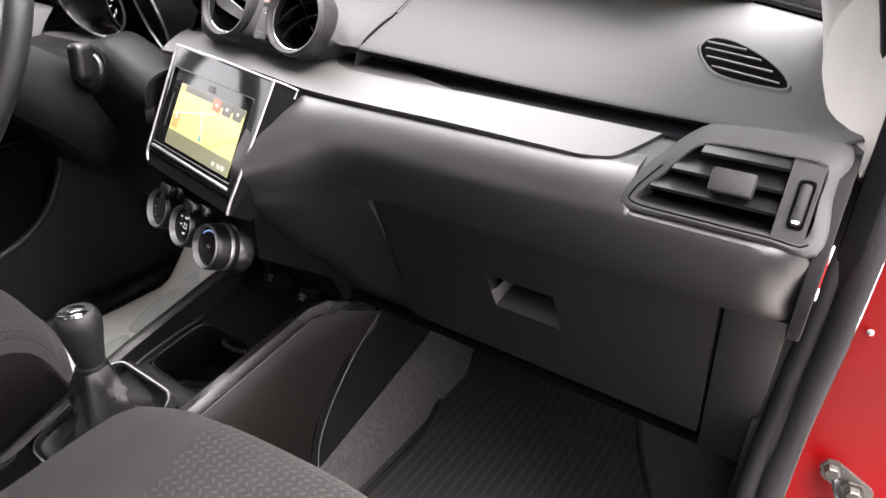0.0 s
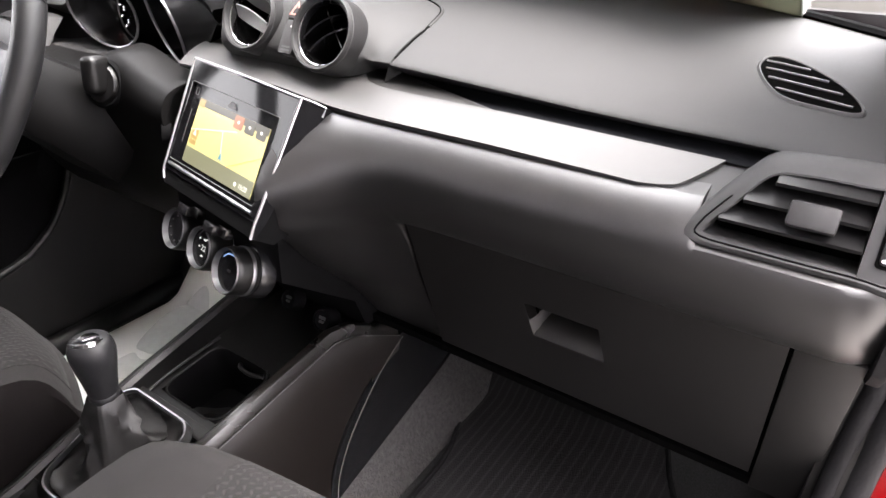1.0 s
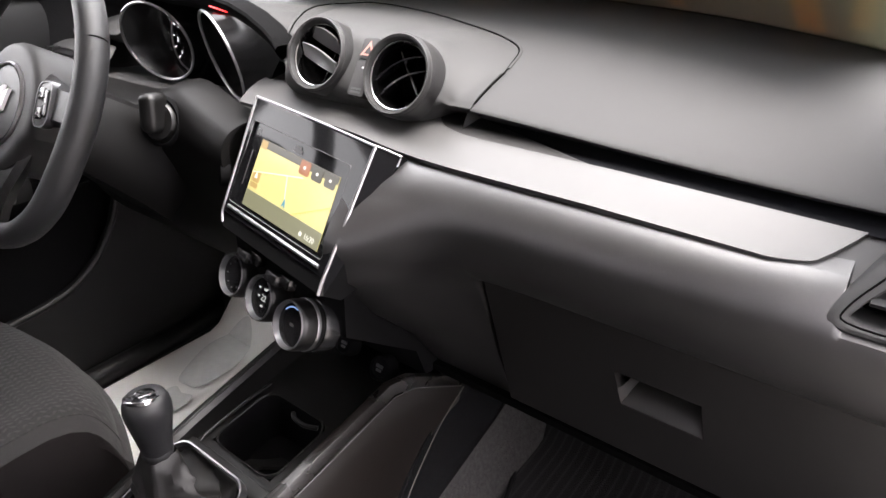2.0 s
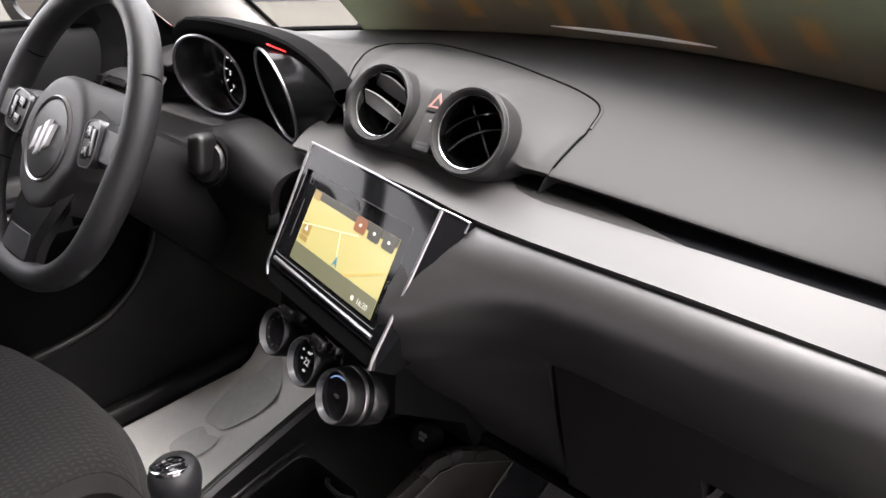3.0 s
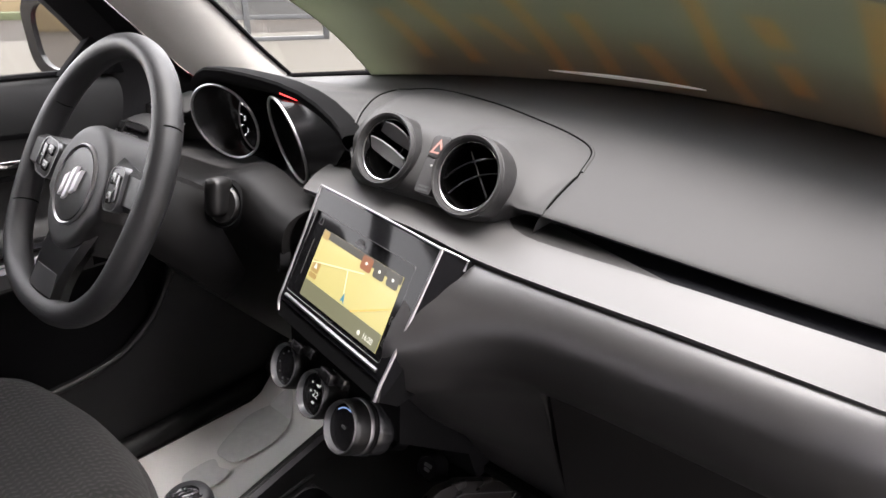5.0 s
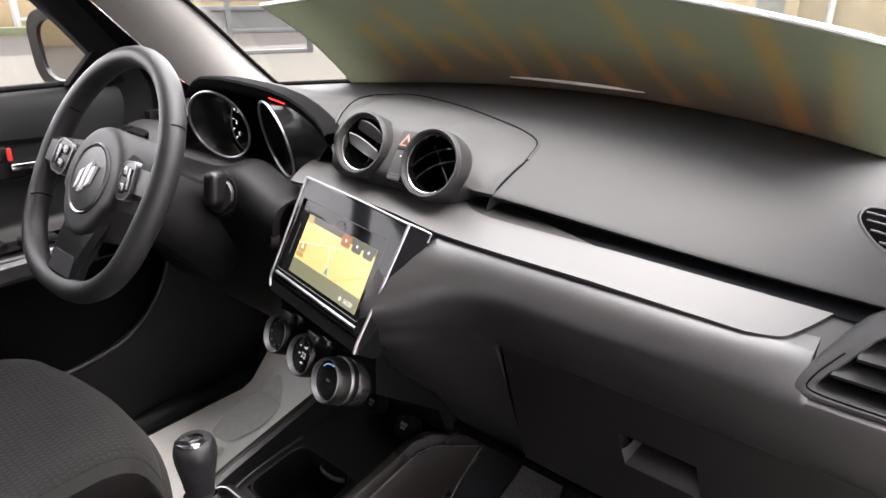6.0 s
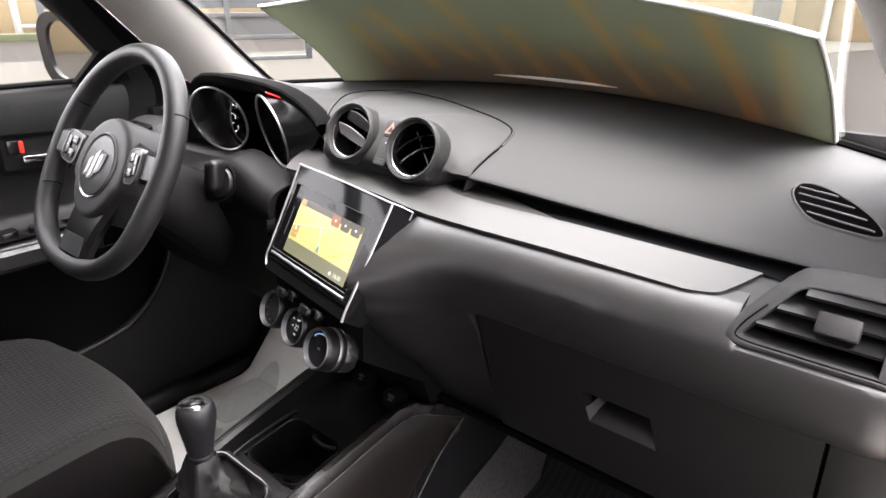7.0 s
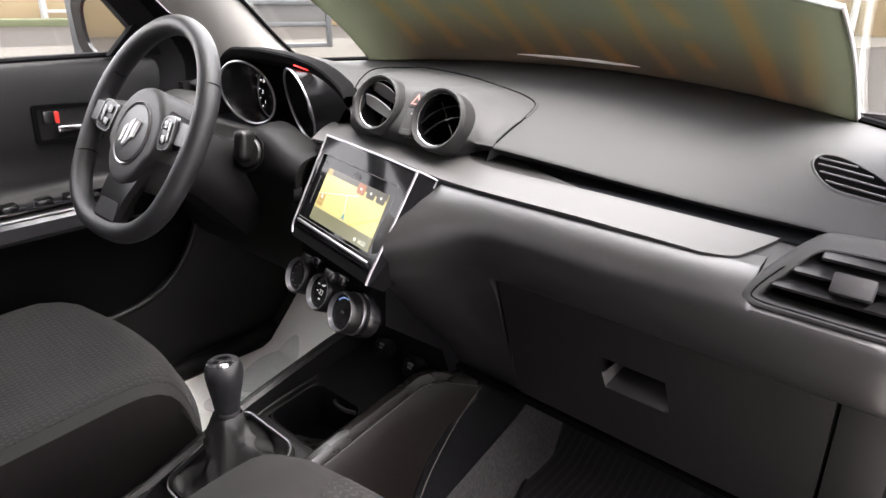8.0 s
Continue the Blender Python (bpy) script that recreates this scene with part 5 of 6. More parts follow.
part("ring", lathe([(0.016, -0.01), (0.016, 0.002), (0.012, 0.003), (0.011, -0.004), (0, -0.005)], axes((-0.836, 0.462, 0.944), (0.8, -0.5, 0), (0, 0.2, 1)), 28), VISORM, card)

# ---- steering wheel ----
WC, WT = Vector((-1.051, 0.331, 1.0435)), 30.0
WM = pose(*WC, 90 - WT, 0, 0)           # x right, y up the wheel, z towards the driver
wheel = thing("steering_wheel", WC, "black leather three-spoke steering wheel with a flat bottom", "steering wheel")
R = 0.1745
rim = []
for k in range(96):
    c, d = math.cos(2 * math.pi * k / 96), math.sin(2 * math.pi * k / 96)
    e = 1.0 - 0.20 * ease(-d * 1.6)          # squarer towards the foot
    rim.append(WM @ Vector((R * math.copysign(abs(c) ** e, c), R * math.copysign(abs(d) ** e, d), 0)))
part("rim", sweep(rim, 0.0158, 16, closed=True, up=WM.to_3x3() @ Vector((0, 0, 1)), squash=1.12), LEATHER, wheel)
for a in (28, 152, 205, 335):
    p = WM @ Vector((R * math.cos(radians(a)), R * math.sin(radians(a)), 0))
    t = WM.to_3x3() @ Vector((-math.sin(radians(a)), math.cos(radians(a)), 0))
    part("seam_ring", lathe([(0.0162, -0.001), (0.0168, 0), (0.0162, 0.001)], axes(p, WM.to_3x3() @ Vector((0, 0, 1)), t.cross(WM.to_3x3() @ Vector((0, 0, 1)))) @ pose(0, 0, 0), 20), VOID, wheel)
hub = [(0.084 * math.cos(radians(a)) * (1.0 if math.sin(radians(a)) > -0.3 else 0.86), 0.079 * math.sin(radians(a)) + (0.004 if math.sin(radians(a)) > 0 else -0.004)) for a in range(0, 360, 8)]
HB = WM @ pose(0, -0.018, -0.008)
part("airbag_cover", prism(hub, -0.05, 0.018, HB, 0.014, 4), SOFT, wheel)
part("horn_ring", lathe([(0.0535, 0.014), (0.0535, 0.0195), (0.0515, 0.0215), (0.0495, 0.0195)], HB @ pose(0, 0.002, 0), 48), SATIN, wheel, "satin ring round the badge")
part("badge_field", lathe([(0.050, 0.017), (0.047, 0.020), (0, 0.0235)], HB @ pose(0, 0.002, 0), 40), SOFT2, wheel)
BADGE = mat("badge_silver", (0.66, 0.66, 0.67), 0.5, 0.35, var=0.04)
for k, (dx, h0) in enumerate(((-0.014, 0.026), (0.0, 0.040), (0.014, 0.026))):
    part("badge", prism([(dx - 0.0043, -h0 / 2 - 0.005 + dx * 0.5), (dx + 0.0043, -h0 / 2 + 0.003 + dx * 0.5), (dx + 0.0043, h0 / 2 + 0.005 + dx * 0.5), (dx - 0.0043, h0 / 2 - 0.003 + dx * 0.5)], 0.021, 0.0262, HB @ pose(0, 0.002, 0, 0, 0, -12), 0.001), BADGE, wheel, "plain silver badge shape")
for s in (-1, 1):
    rows = []
    for x, hw, z, dp in ((0.055, 0.034, -0.008, 0.03), (0.09, 0.030, -0.003, 0.026), (0.130, 0.025, 0.003, 0.022), (0.164, 0.024, 0.004, 0.016)):
        rows.append([WM @ Vector((s * x, 0.004 + y, zz)) for y, zz in ((hw, z), (hw * 0.7, z + 0.008), (-hw * 0.7, z + 0.008), (-hw, z), (-hw * 0.6, z - dp), (hw * 0.6, z - dp))])
    spoke = part("spoke", loft(rows, wrap=True, cap=True), SOFT2, wheel)
    km2 = WM @ pose(s * 0.106, 0.000, 0.011, 0, s * -6, s * 8)
    part("key_frame", frame_ring([(s * x, y) for x, y in rounded(0.046, 0.054, 0.014)], [(s * x, y) for x, y in rounded(0.0430, 0.0510, 0.0125)], -0.008, 0.0018, km2), DSATIN, spoke, "dark satin switch surround")
    part("key_pad", prism([(s * x, y) for x, y in rounded(0.0430, 0.0510, 0.0125)], -0.008, 0.0008, km2, 0.001), SOFT2, spoke)
    for dx, dy, kw, kh in ((s * 0.010, 0.0, 0.010, 0.032), (-s * 0.005, 0.012, 0.015, 0.014), (-s * 0.005, -0.011, 0.015, 0.014)):
        key = part("rocker_key", prism(rounded(kw, kh, 0.003), 0.0005, 0.0035, km2 @ pose(dx, dy, 0), 0.0012), GLOSS, spoke)
        part("key_mark", prism(rounded(kw * 0.45, 0.003, 0.001), 0.0035, 0.0039, km2 @ pose(dx, dy, 0)), GREY, key, smooth=False)
rows = []
for y, hw, z in ((-0.065, 0.062, -0.010), (-0.09, 0.056, -0.006), (-0.115, 0.049, -0.002), (-0.140, 0.044, 0.000), (-0.166, 0.046, 0.0)):
    rows.append([WM @ Vector((x, y, zz)) for x, zz in ((-hw, z), (-hw * 0.86, z + 0.008), (-hw * 0.45, z + 0.009), (0, z + 0.0092), (hw * 0.45, z + 0.009), (hw * 0.86, z + 0.008), (hw, z), (hw * 0.7, z - 0.016), (-hw * 0.7, z - 0.016))])
part("spoke", loft(rows, wrap=True, cap=True), GLOSS, wheel, "gloss black lower spoke")
rows = []
for y, hw in ((-0.128, 0.031), (-0.138, 0.034), (-0.150, 0.036), (-0.158, 0.036)):
    rows.append([WM @ Vector((x * hw, y, 0.0105 - 0.002 * x * x)) for x in (-1, -0.5, 0, 0.5, 1)])
part("spoke_inlay", slab(rows, 0.003, WM.to_3x3() @ Vector((0, 0, -1))), DSATIN, wheel, "grey satin inlay")

column = thing("steering_column", (-1.04, 0.42, 0.98), "black plastic steering column shroud with stalks", "steering column")
rows = []
for k, (d, w, h) in enumerate(((-0.03, 0.058, 0.05), (-0.06, 0.07, 0.060), (-0.12, 0.075, 0.068), (-0.17, 0.085, 0.075), (-0.21, 0.088, 0.08))):
    rows.append([WM @ Vector((w * sx, h * sy - 0.004 - 0.01 * k, d)) for sx, sy in ((1, 0.4), (0.8, 0.75), (0.4, 0.85), (-0.4, 0.85), (-0.8, 0.75), (-1, 0.4), (-1, -0.5), (-0.8, -0.9), (0.8, -0.9), (1, -0.5))])
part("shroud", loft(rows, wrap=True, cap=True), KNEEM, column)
for s in (-1,):
    pts = curve([WM @ Vector(p) for p in ((s * 0.06, 0.03, -0.07), (s * 0.10, 0.045, -0.065), (s * 0.125, 0.052, -0.06), (s * 0.145, 0.056, -0.06))], 5)
    part("stalk", sweep(pts, [0.007] * 8 + [0.011] * (len(pts) - 8), 10), SOFT2, column)

# ---- console ----
console = thing("centre_console", (XC, 0.3, 0.40), "dark plastic centre console with cup holder and tall side panels", "console")


def rim_r(y):
    return float(np.interp(y, (-0.2, 0.15, 0.28, 0.5, 0.53, 0.61), (0.55, 0.60, 0.658, 0.688, 0.687, 0.648)))


def rim_l(y):
    return float(np.interp(y, (-0.2, 0.15, 0.31, 0.51, 0.62), (0.52, 0.575, 0.625, 0.668, 0.68)))


ys = [-0.2, 0.0, 0.15, 0.22, 0.28, 0.34, 0.40, 0.46, 0.50, 0.53, 0.56, 0.58, 0.605]
rows = []
for t in [0, 0.06, 0.12, 0.2, 0.4, 0.6, 0.8, 1.0]:
    yend = float(np.interp(t, (0, 0.12, 0.2, 0.3, 0.5, 0.75, 1.0), (0.604, 0.598, 0.578, 0.553, 0.494, 0.443, 0.427)))
    row = []
    for j in range(15):
        y = -0.2 + (yend + 0.2) * j / 14
        z = rim_r(y) - 0.016
        f = max(0, (y - 0.5)) * 0.3
        row.append((-0.590 + f * (1 - t) + 0.038 * t ** 0.65, y, z + (0.43 - z) * t))
    rows.append(row)
part("side_panel", slab(rows, 0.004, (-1, 0, 0)), BROWN, console)
rows = []
for y in ys:
    z = rim_r(y)
    f = max(0, (y - 0.5)) * 0.3
    rows.append([(-0.608 + f, y, 0.585), (-0.606 + f, y, z - 0.006), (-0.604 + f, y, z - 0.001), (-0.600 + f, y, z), (-0.596 + f, y, z - 0.0012), (-0.592 + f, y, z - 0.0095), (-0.5905 + f, y, z - 0.0155)])
part("side_rim", slab(rows, 0.004, (-1, 0, 0)), RIMM, console)
line = [(-0.5585, 0.604, 0.634), (-0.5625, 0.565, 0.605), (-0.561, 0.525, 0.577), (-0.557, 0.474, 0.533), (-0.553, 0.44, 0.485), (-0.551, 0.427, 0.43)]
part("side_panel", slab([[p + Vector((-0.001, -0.004, 0)), Vector((p.x - 0.003, p.y + 0.28, max(p.z, 0.50))), Vector((p.x - 0.01, p.y + 0.45, max(p.z, 0.56)))] for p in curve(line, 5)], 0.01, (-1, 0, 0)), GLOSS, console)
part("seam_line", sweep([p + Vector((0.006, 0.002, 0)) for p in curve(line, 6)], 0.0006, 6), SEAMC, console)
part("seam_line", sweep([(-0.5885 + max(0, y - 0.5) * 0.3, y, rim_r(y) - 0.0165) for y in ys[3:]], 0.0005, 5), PALESLAT, console)
rows = []
for y in ys:
    z = rim_l(y)
    rows.append([(-0.812, y, 0.56), (-0.814, y, z - 0.006), (-0.82, y, z), (-0.828, y, z - 0.002), (-0.835, y, z - 0.02), (-0.85, y, FLOOR)])
part("side_panel", slab(rows, 0.004, (1, 0, 0)), SOFT2, console)
# tray floor with the cup holder well
CUPX0, CUPX1, CUPY0, CUPY1 = -0.790, -0.668, 0.342, 0.446
tb = bmesh.new()
for x0, x1, y0, y1 in ((-0.814, -0.606, 0.315, CUPY0), (-0.814, -0.606, CUPY1, 0.62), (-0.814, CUPX0, CUPY0, CUPY1), (CUPX1, -0.606, CUPY0, CUPY1)):
    loft([[Vector((x, y, 0.598 + (y - 0.315) * 0.12)) for x in (x0, x1)] for y in (y0, y1)], tb)
part("tray", tb, SOFT2, console, smooth=False)
CUPX, CUPY, CUPW, CUPD = (CUPX0 + CUPX1) / 2, (CUPY0 + CUPY1) / 2, CUPX1 - CUPX0, CUPY1 - CUPY0


def cup_z(y):
    return 0.598 + (y - 0.315) * 0.12


part("cup_well", loft([[Vector((CUPX + x, CUPY + y, cup_z(CUPY + y) + z)) for x, y in rounded(CUPW * k, CUPD * k, 0.022 * k)] for k, z in ((1.06, -0.001), (1.0, 0.0008), (0.97, -0.004), (0.93, -0.035), (0.90, -0.074), (0.5, -0.076), (0.02, -0.076))], wrap=True), VISORM, console)
part("cup_rim", sweep([Vector((CUPX + x, CUPY + y, cup_z(CUPY + y) + 0.0018)) for x, y in rounded(CUPW + 0.002, CUPD + 0.002, 0.022)], 0.0013, 6, closed=True), SOFT2, console)
part("cup_divider", slab([[Vector((x, y, cup_z(y) - 0.018 - d)) for x in span(-0.738, -0.716, 4)] for y, d in ((0.350, 0.0), (0.362, 0.006), (0.385, 0.03), (0.41, 0.05))], 0.006), SOFT2, console)
part("cup_clip", sweep(curve([(-0.735, 0.440, 0.606), (-0.722, 0.432, 0.609), (-0.700, 0.431, 0.609), (-0.684, 0.440, 0.606)], 5), 0.0035, 8), SOFT2, console)
part("tray_lip", sweep(curve([(-0.800, 0.455, 0.618), (-0.803, 0.40, 0.612), (-0.800, 0.335, 0.604), (-0.78, 0.327, 0.603), (-0.66, 0.327, 0.603), (-0.64, 0.335, 0.604)], 6), 0.0022, 8), SOFT2, console)
part("tray_step", box(pose(-0.71, 0.318, 0.604, 12, 0, 0), (0.196, 0.02, 0.012), 0.004), SOFT2, console)
# sockets at the tray's far end
for x, z, r in ((-0.652, 0.664, 0.0165), (-0.722, 0.675, 0.0145)):
    sk = axes((x, 0.538, z), (1, 0, 0), (0, 0.5, 0.86))
    so = part("socket", lathe([(r * 1.2, -0.02), (r * 1.15, 0.0), (r, 0.004), (r * 0.9, 0.004), (r * 0.85, 0.001), (0, 0.0015)], sk, 28), VISORM, console)
    part("socket_mark", prism(rounded(r * 0.8, r * 0.3, 0.001), 0.0015, 0.002, sk @ pose(0, 0.003, 0)), DIMP, so, smooth=False)
    part("socket_mark", prism(rounded(r * 0.6, r * 0.25, 0.001), 0.0015, 0.002, sk @ pose(0, -0.003, 0)), DIMP, so, smooth=False)
part("tail", slab([[Vector((x, y, z)) for x in (-0.812, -0.606)] for y, z in ((-0.2, 0.52), (0.1, 0.545), (0.15, 0.565), (0.165, 0.572))], 0.02), SOFT2, console)

# handbrake
brake = thing("handbrake", (-0.72, 0.0, 0.55), "black handbrake lever with a metal button", "handbrake")
part("grip", sweep(curve([(-0.73, -0.12, 0.57), (-0.735, 0.0, 0.60), (-0.74, 0.09, 0.606)], 6), [0.016, 0.017, 0.018, 0.019, 0.02, 0.02, 0.021, 0.021, 0.02, 0.019, 0.018, 0.017, 0.016], 12), SOFT2, brake)
part("button", lathe([(0.010, -0.01), (0.010, 0.008), (0, 0.010)], axes((-0.741, 0.098, 0.607), (1, 0, 0), (0, 0, 1)) @ pose(0, 0, 0, 180, 0, 0), 16), CHROME, brake)

# ---- gear lever ----
gear = thing("gear_lever", (-0.72, 0.235, 0.60), "black gear lever with leather boot and silver frame", "gear lever")
GM = axes((-0.722, 0.234, 0.608), (1, 0, 0), (0, 0.93, 0.36))
go = rounded(0.142, 0.154, 0.024, 6)
part("frame", frame_ring(go, [(x * 0.972, y * 0.972) for x, y in go], -0.012, 0.004, GM), SATIN, gear, "satin silver boot frame")
gi = [(x * 0.972, y * 0.972) for x, y in go]
top = Vector((-0.742, 0.252, 0.684))
rows = []
prof = [(1.0, 0.0), (0.95, -0.008), (0.84, -0.013), (0.72, -0.012), (0.60, -0.006), (0.50, 0.006), (0.44, 0.020), (0.39, 0.036), (0.35, 0.052), (0.32, 0.066), (0.30, 0.080), (0.26, 0.090)]
prof = [(p.x, p.y) for p in curve([(a, b, 0) for a, b in prof], 3)]
per = loop([Vector((x, y, 0)) for x, y in gi], 6)
for k, (s, lift) in enumerate(prof):
    t = k / (len(prof) - 1)
    c = (GM @ Vector((0, 0, 0))).lerp(top, max(0, lift) / 0.090)
    row = []
    for p in per:
        a = math.atan2(p.y, p.x)
        depth = math.sin(math.pi * min(1, t * 1.05)) ** 0.8
        crease = 0.36 * math.exp(-(math.sin(1.5 * a + 3.4 * t + 0.4) / 0.28) ** 2) + 0.32 * math.exp(-(math.sin(a - 2.6 * t + 1.1) / 0.20) ** 2) + 0.20 * math.exp(-(math.sin(a + 4.2 * t - 0.5) / 0.15) ** 2) - 0.06 * math.sin(4 * a + 5 * t)
        q = p.length * (1 - min(1, t * 2) * 0.25 * (p.length / 0.09 - 0.85)) * s * (1 - 0.06 + depth * (crease - 0.08))
        row.append(Vector((c.x + q * math.cos(a), c.y + q * math.sin(a) * 0.95, (GM @ Vector((0, p.y * s, 0))).z * (1 - max(0, lift) / 0.090) + top.z * max(0, lift) / 0.090 + min(0, lift))))
    rows.append(row)
part("boot", loft(rows, wrap=True), BOOTM, gear, "creased black leather boot")
LM = axes(top, (1, 0, -0.06), (0.0, 1, -0.02))
kn = [(0.0165, -0.004), (0.018, 0.0), (0.0178, 0.005), (0.0168, 0.007), (0.018, 0.012), (0.0205, 0.03), (0.024, 0.05), (0.0258, 0.062), (0.0262, 0.070), (0.0252, 0.078), (0.0225, 0.0845), (0.019, 0.0872), (0.012, 0.088)]
part("knob", lathe(kn, LM, 40), LEATHER, gear)
LMC = LM @ pose(-0.0035, -0.001, 0.0845, -12, -16, 0) @ pose(0, 0, -0.083)
part("knob_ring", lathe([(0.0205, 0.080), (0.0202, 0.0838), (0.0188, 0.0845)], LMC, 40), CHROME, gear, "thin chrome ring")
cap = part("knob_cap", lathe([(0.0192, 0.083), (0.0150, 0.0855), (0, 0.087)], LMC, 36), LENS, gear, "gloss black shift pattern disc")
for dx in (-0.008, 0.0, 0.008):
    part("pattern_bar", box(LMC @ Matrix.Translation((dx, 0, 0.0868)), (0.0016, 0.015, 0.0012)), CHROME, cap, smooth=False)
part("pattern_bar", box(LMC @ Matrix.Translation((0, 0, 0.0868)), (0.018, 0.0016, 0.0012)), CHROME, cap, smooth=False)
for k, (dx, dy) in enumerate(((-0.008, 0.011), (-0.008, -0.011), (0, 0.011), (0, -0.011), (0.008, 0.011))):
    lettering("numeral", str(k + 1), 0.007, LMC @ pose(dx, dy, 0.0866), CHROME, cap, 0.0004)


# ---- seats ----
def seat(cx, front, s):
    """A cloth seat: cushion with bolsters, seams and backrest. s: side of the car's middle (-1, 1)."""
    th = thing("front_seat", (cx, front - 0.25, FLOOR), "dark patterned cloth front seat with plain side bolsters", "car seat", "front seats")
    hw = 0.255 if s > 0 else 0.22

    def top(u, v):
        """u across (-1..1), v along (0 front .. 1 rear)."""
        y = front - v * 0.5 - 0.05 * u * u * max(0, 1 - v * 3)
        nose = 1 - math.exp(-v / 0.05)
        z = 0.613 + 0.085 * nose - 0.03 * v + 0.022 * (abs(u) ** 3) * min(1, v * 3 + 0.3) - (0.05 if u > 0 and s > 0 else 0.018) * max(0, abs(u) - 0.82) / 0.18
        return Vector((cx + u * hw * (1.09 if u * s < 0 and s > 0 else 1.0), y, z))
    us, vs = span(-1, 1, 28), [0, 0.01, 0.025, 0.05, 0.08, 0.13, 0.2, 0.3, 0.45, 0.6, 0.8, 1.0]

    def border(v):
        return (0.53 if s > 0 else 0.885) + (0.14 if s > 0 else 0.0) * max(0.0, 1 - v / 0.35)
    part("seat_insert", slab([[top(k * border(v), v) + Vector((0, 0, 0.001)) for k in span(-1, 1, 18)] for v in vs], 0.02), CLOTH, th, "cloth with a raised dash pattern")
    for e in (-1, 1):
        part("bolster", slab([[top(e * (border(v) - 0.01 + (1.01 - border(v)) * k), v) for k in span(0, 1, 8)] for v in vs], 0.03), CLOTH2, th, "plain dark cloth bolster")
        rows = [[top(e, v), top(e, v) + Vector((e * 0.008, 0, -0.02)), top(e, v) + Vector((e * 0.006, 0, -0.07)), Vector((top(e, v).x - e * 0.02, top(e, v).y - 0.01, 0.44))] for v in vs]
        part("side_cover", slab(rows, 0.012, (-e, 0, 0)), SIDEC, th, "cloth side panel with shade in its colour")
        part("seam", sweep([top(e * (border(v) - 0.005), v) + Vector((0, 0, 0.0005)) for v in vs], 0.0008, 6), CLOTH2, th)
    rows = [[top(u, 0), top(u, 0) + Vector((0, 0.010, -0.02)), top(u, 0) + Vector((0, 0.006, -0.07)), top(u, 0) + Vector((0, -0.03, -0.13))] for u in us]
    part("front_cover", slab(rows, 0.01, (0, -1, 0)), CLOTH2, th)
    part("base", box(pose(cx, front - 0.28, 0.40), (0.40, 0.40, 0.08), 0.02), VOID, th)
    br = []
    for k in range(9):
        t = k / 8
        w = 0.24 - 0.05 * t * t
        c = Vector((cx, front - 0.50 - 0.26 * t, 0.58 + 0.58 * t))
        br.append([c + Vector((w * math.cos(a) * (1 - 0.1 * abs(math.sin(a))), 0.055 * math.sin(a), 0)) for a in (2 * math.pi * j / 20 for j in range(20))])
    part("backrest", loft(br, wrap=True, cap=True), CLOTH2, th)
    hr = pose(cx, front - 0.79, 1.25, -20)
    part("headrest", box(hr, (0.24, 0.09, 0.17), 0.04, 4), CLOTH2, th)
    for dx in (-0.06, 0.06):
        part("headrest_rod", sweep([(cx + dx, front - 0.755, 1.13), (cx + dx, front - 0.78, 1.2)], 0.006, 8), CHROME, th)
    return th


seat(-0.345, 0.335, 1)
seat(-1.075, 0.300, -1)

# ---- floor coverings ----
fm = thing("floor_mat", (-0.3, 0.7, FLOOR), "dark ribbed carpet floor mat with bound edge", "floor mat")


def mat_z(y):
    return FLOOR + 0.007 + (0.0 if y < 0.82 else (y - 0.82) * 0.6)


west_edge = curve([(-0.500, 0.30, 0), (-0.502, 0.42, 0), (-0.500, 0.54, 0), (-0.503, 0.64, 0), (-0.525, 0.72, 0), (-0.560, 0.80, 0), (-0.592, 0.90, 0), (-0.602, 0.98, 0)], 4)
mrows = []
for p in west_edge:
    xr = float(np.interp(p.y, (0.3, 0.62, 0.74, 0.82, 0.9, 0.98), (-0.115, -0.115, -0.122, -0.165, -0.205, -0.24)))
    mrows.append([Vector((p.x + (xr - p.x) * k / 12, p.y, mat_z(p.y))) for k in range(13)])
part("carpet_top", slab(mrows, 0.006), MATM, fm)
part("binding", sweep([r[0] for r in mrows] + mrows[-1][1:-1] + [r[-1] for r in reversed(mrows)], 0.005, 8), RUBBER, fm)

paper = thing("paper_mat", (-1.15, 0.6, FLOOR), "pale grey paper floor mat with a printed shoe sole", "paper mat")


def paper_z(y):
    return FLOOR + 0.006 + 1.25 * max(0.0, y - 0.675) ** 1.06


prow = []
for y in span(0.28, 0.93, 24):
    prow.append([Vector((x, y, paper_z(y) + 0.003 * math.sin(9 * x + 4 * y))) for x in span(-1.328, -0.865, 10)])
sheet_ob = part("sheet", slab(prow, 0.001), PAPER, paper)


def sole(cx, cy, pts):
    bm = prism([(p.x + cx, p.y + cy) for p in loop([(x, y, 0) for x, y in pts], 5)], 0, 0.0008, Matrix.Identity(4))
    for y in (0.675, 0.69, 0.705):
        bmesh.ops.bisect_plane(bm, geom=bm.verts[:] + bm.edges[:] + bm.faces[:], plane_co=(0, y, 0), plane_no=(0, 1, 0))
    for vert in bm.verts:
        vert.co.z += paper_z(vert.co.y) + 0.0045
    return part("sole_print", bm, INK, sheet_ob, "grey printed shoe sole", False)


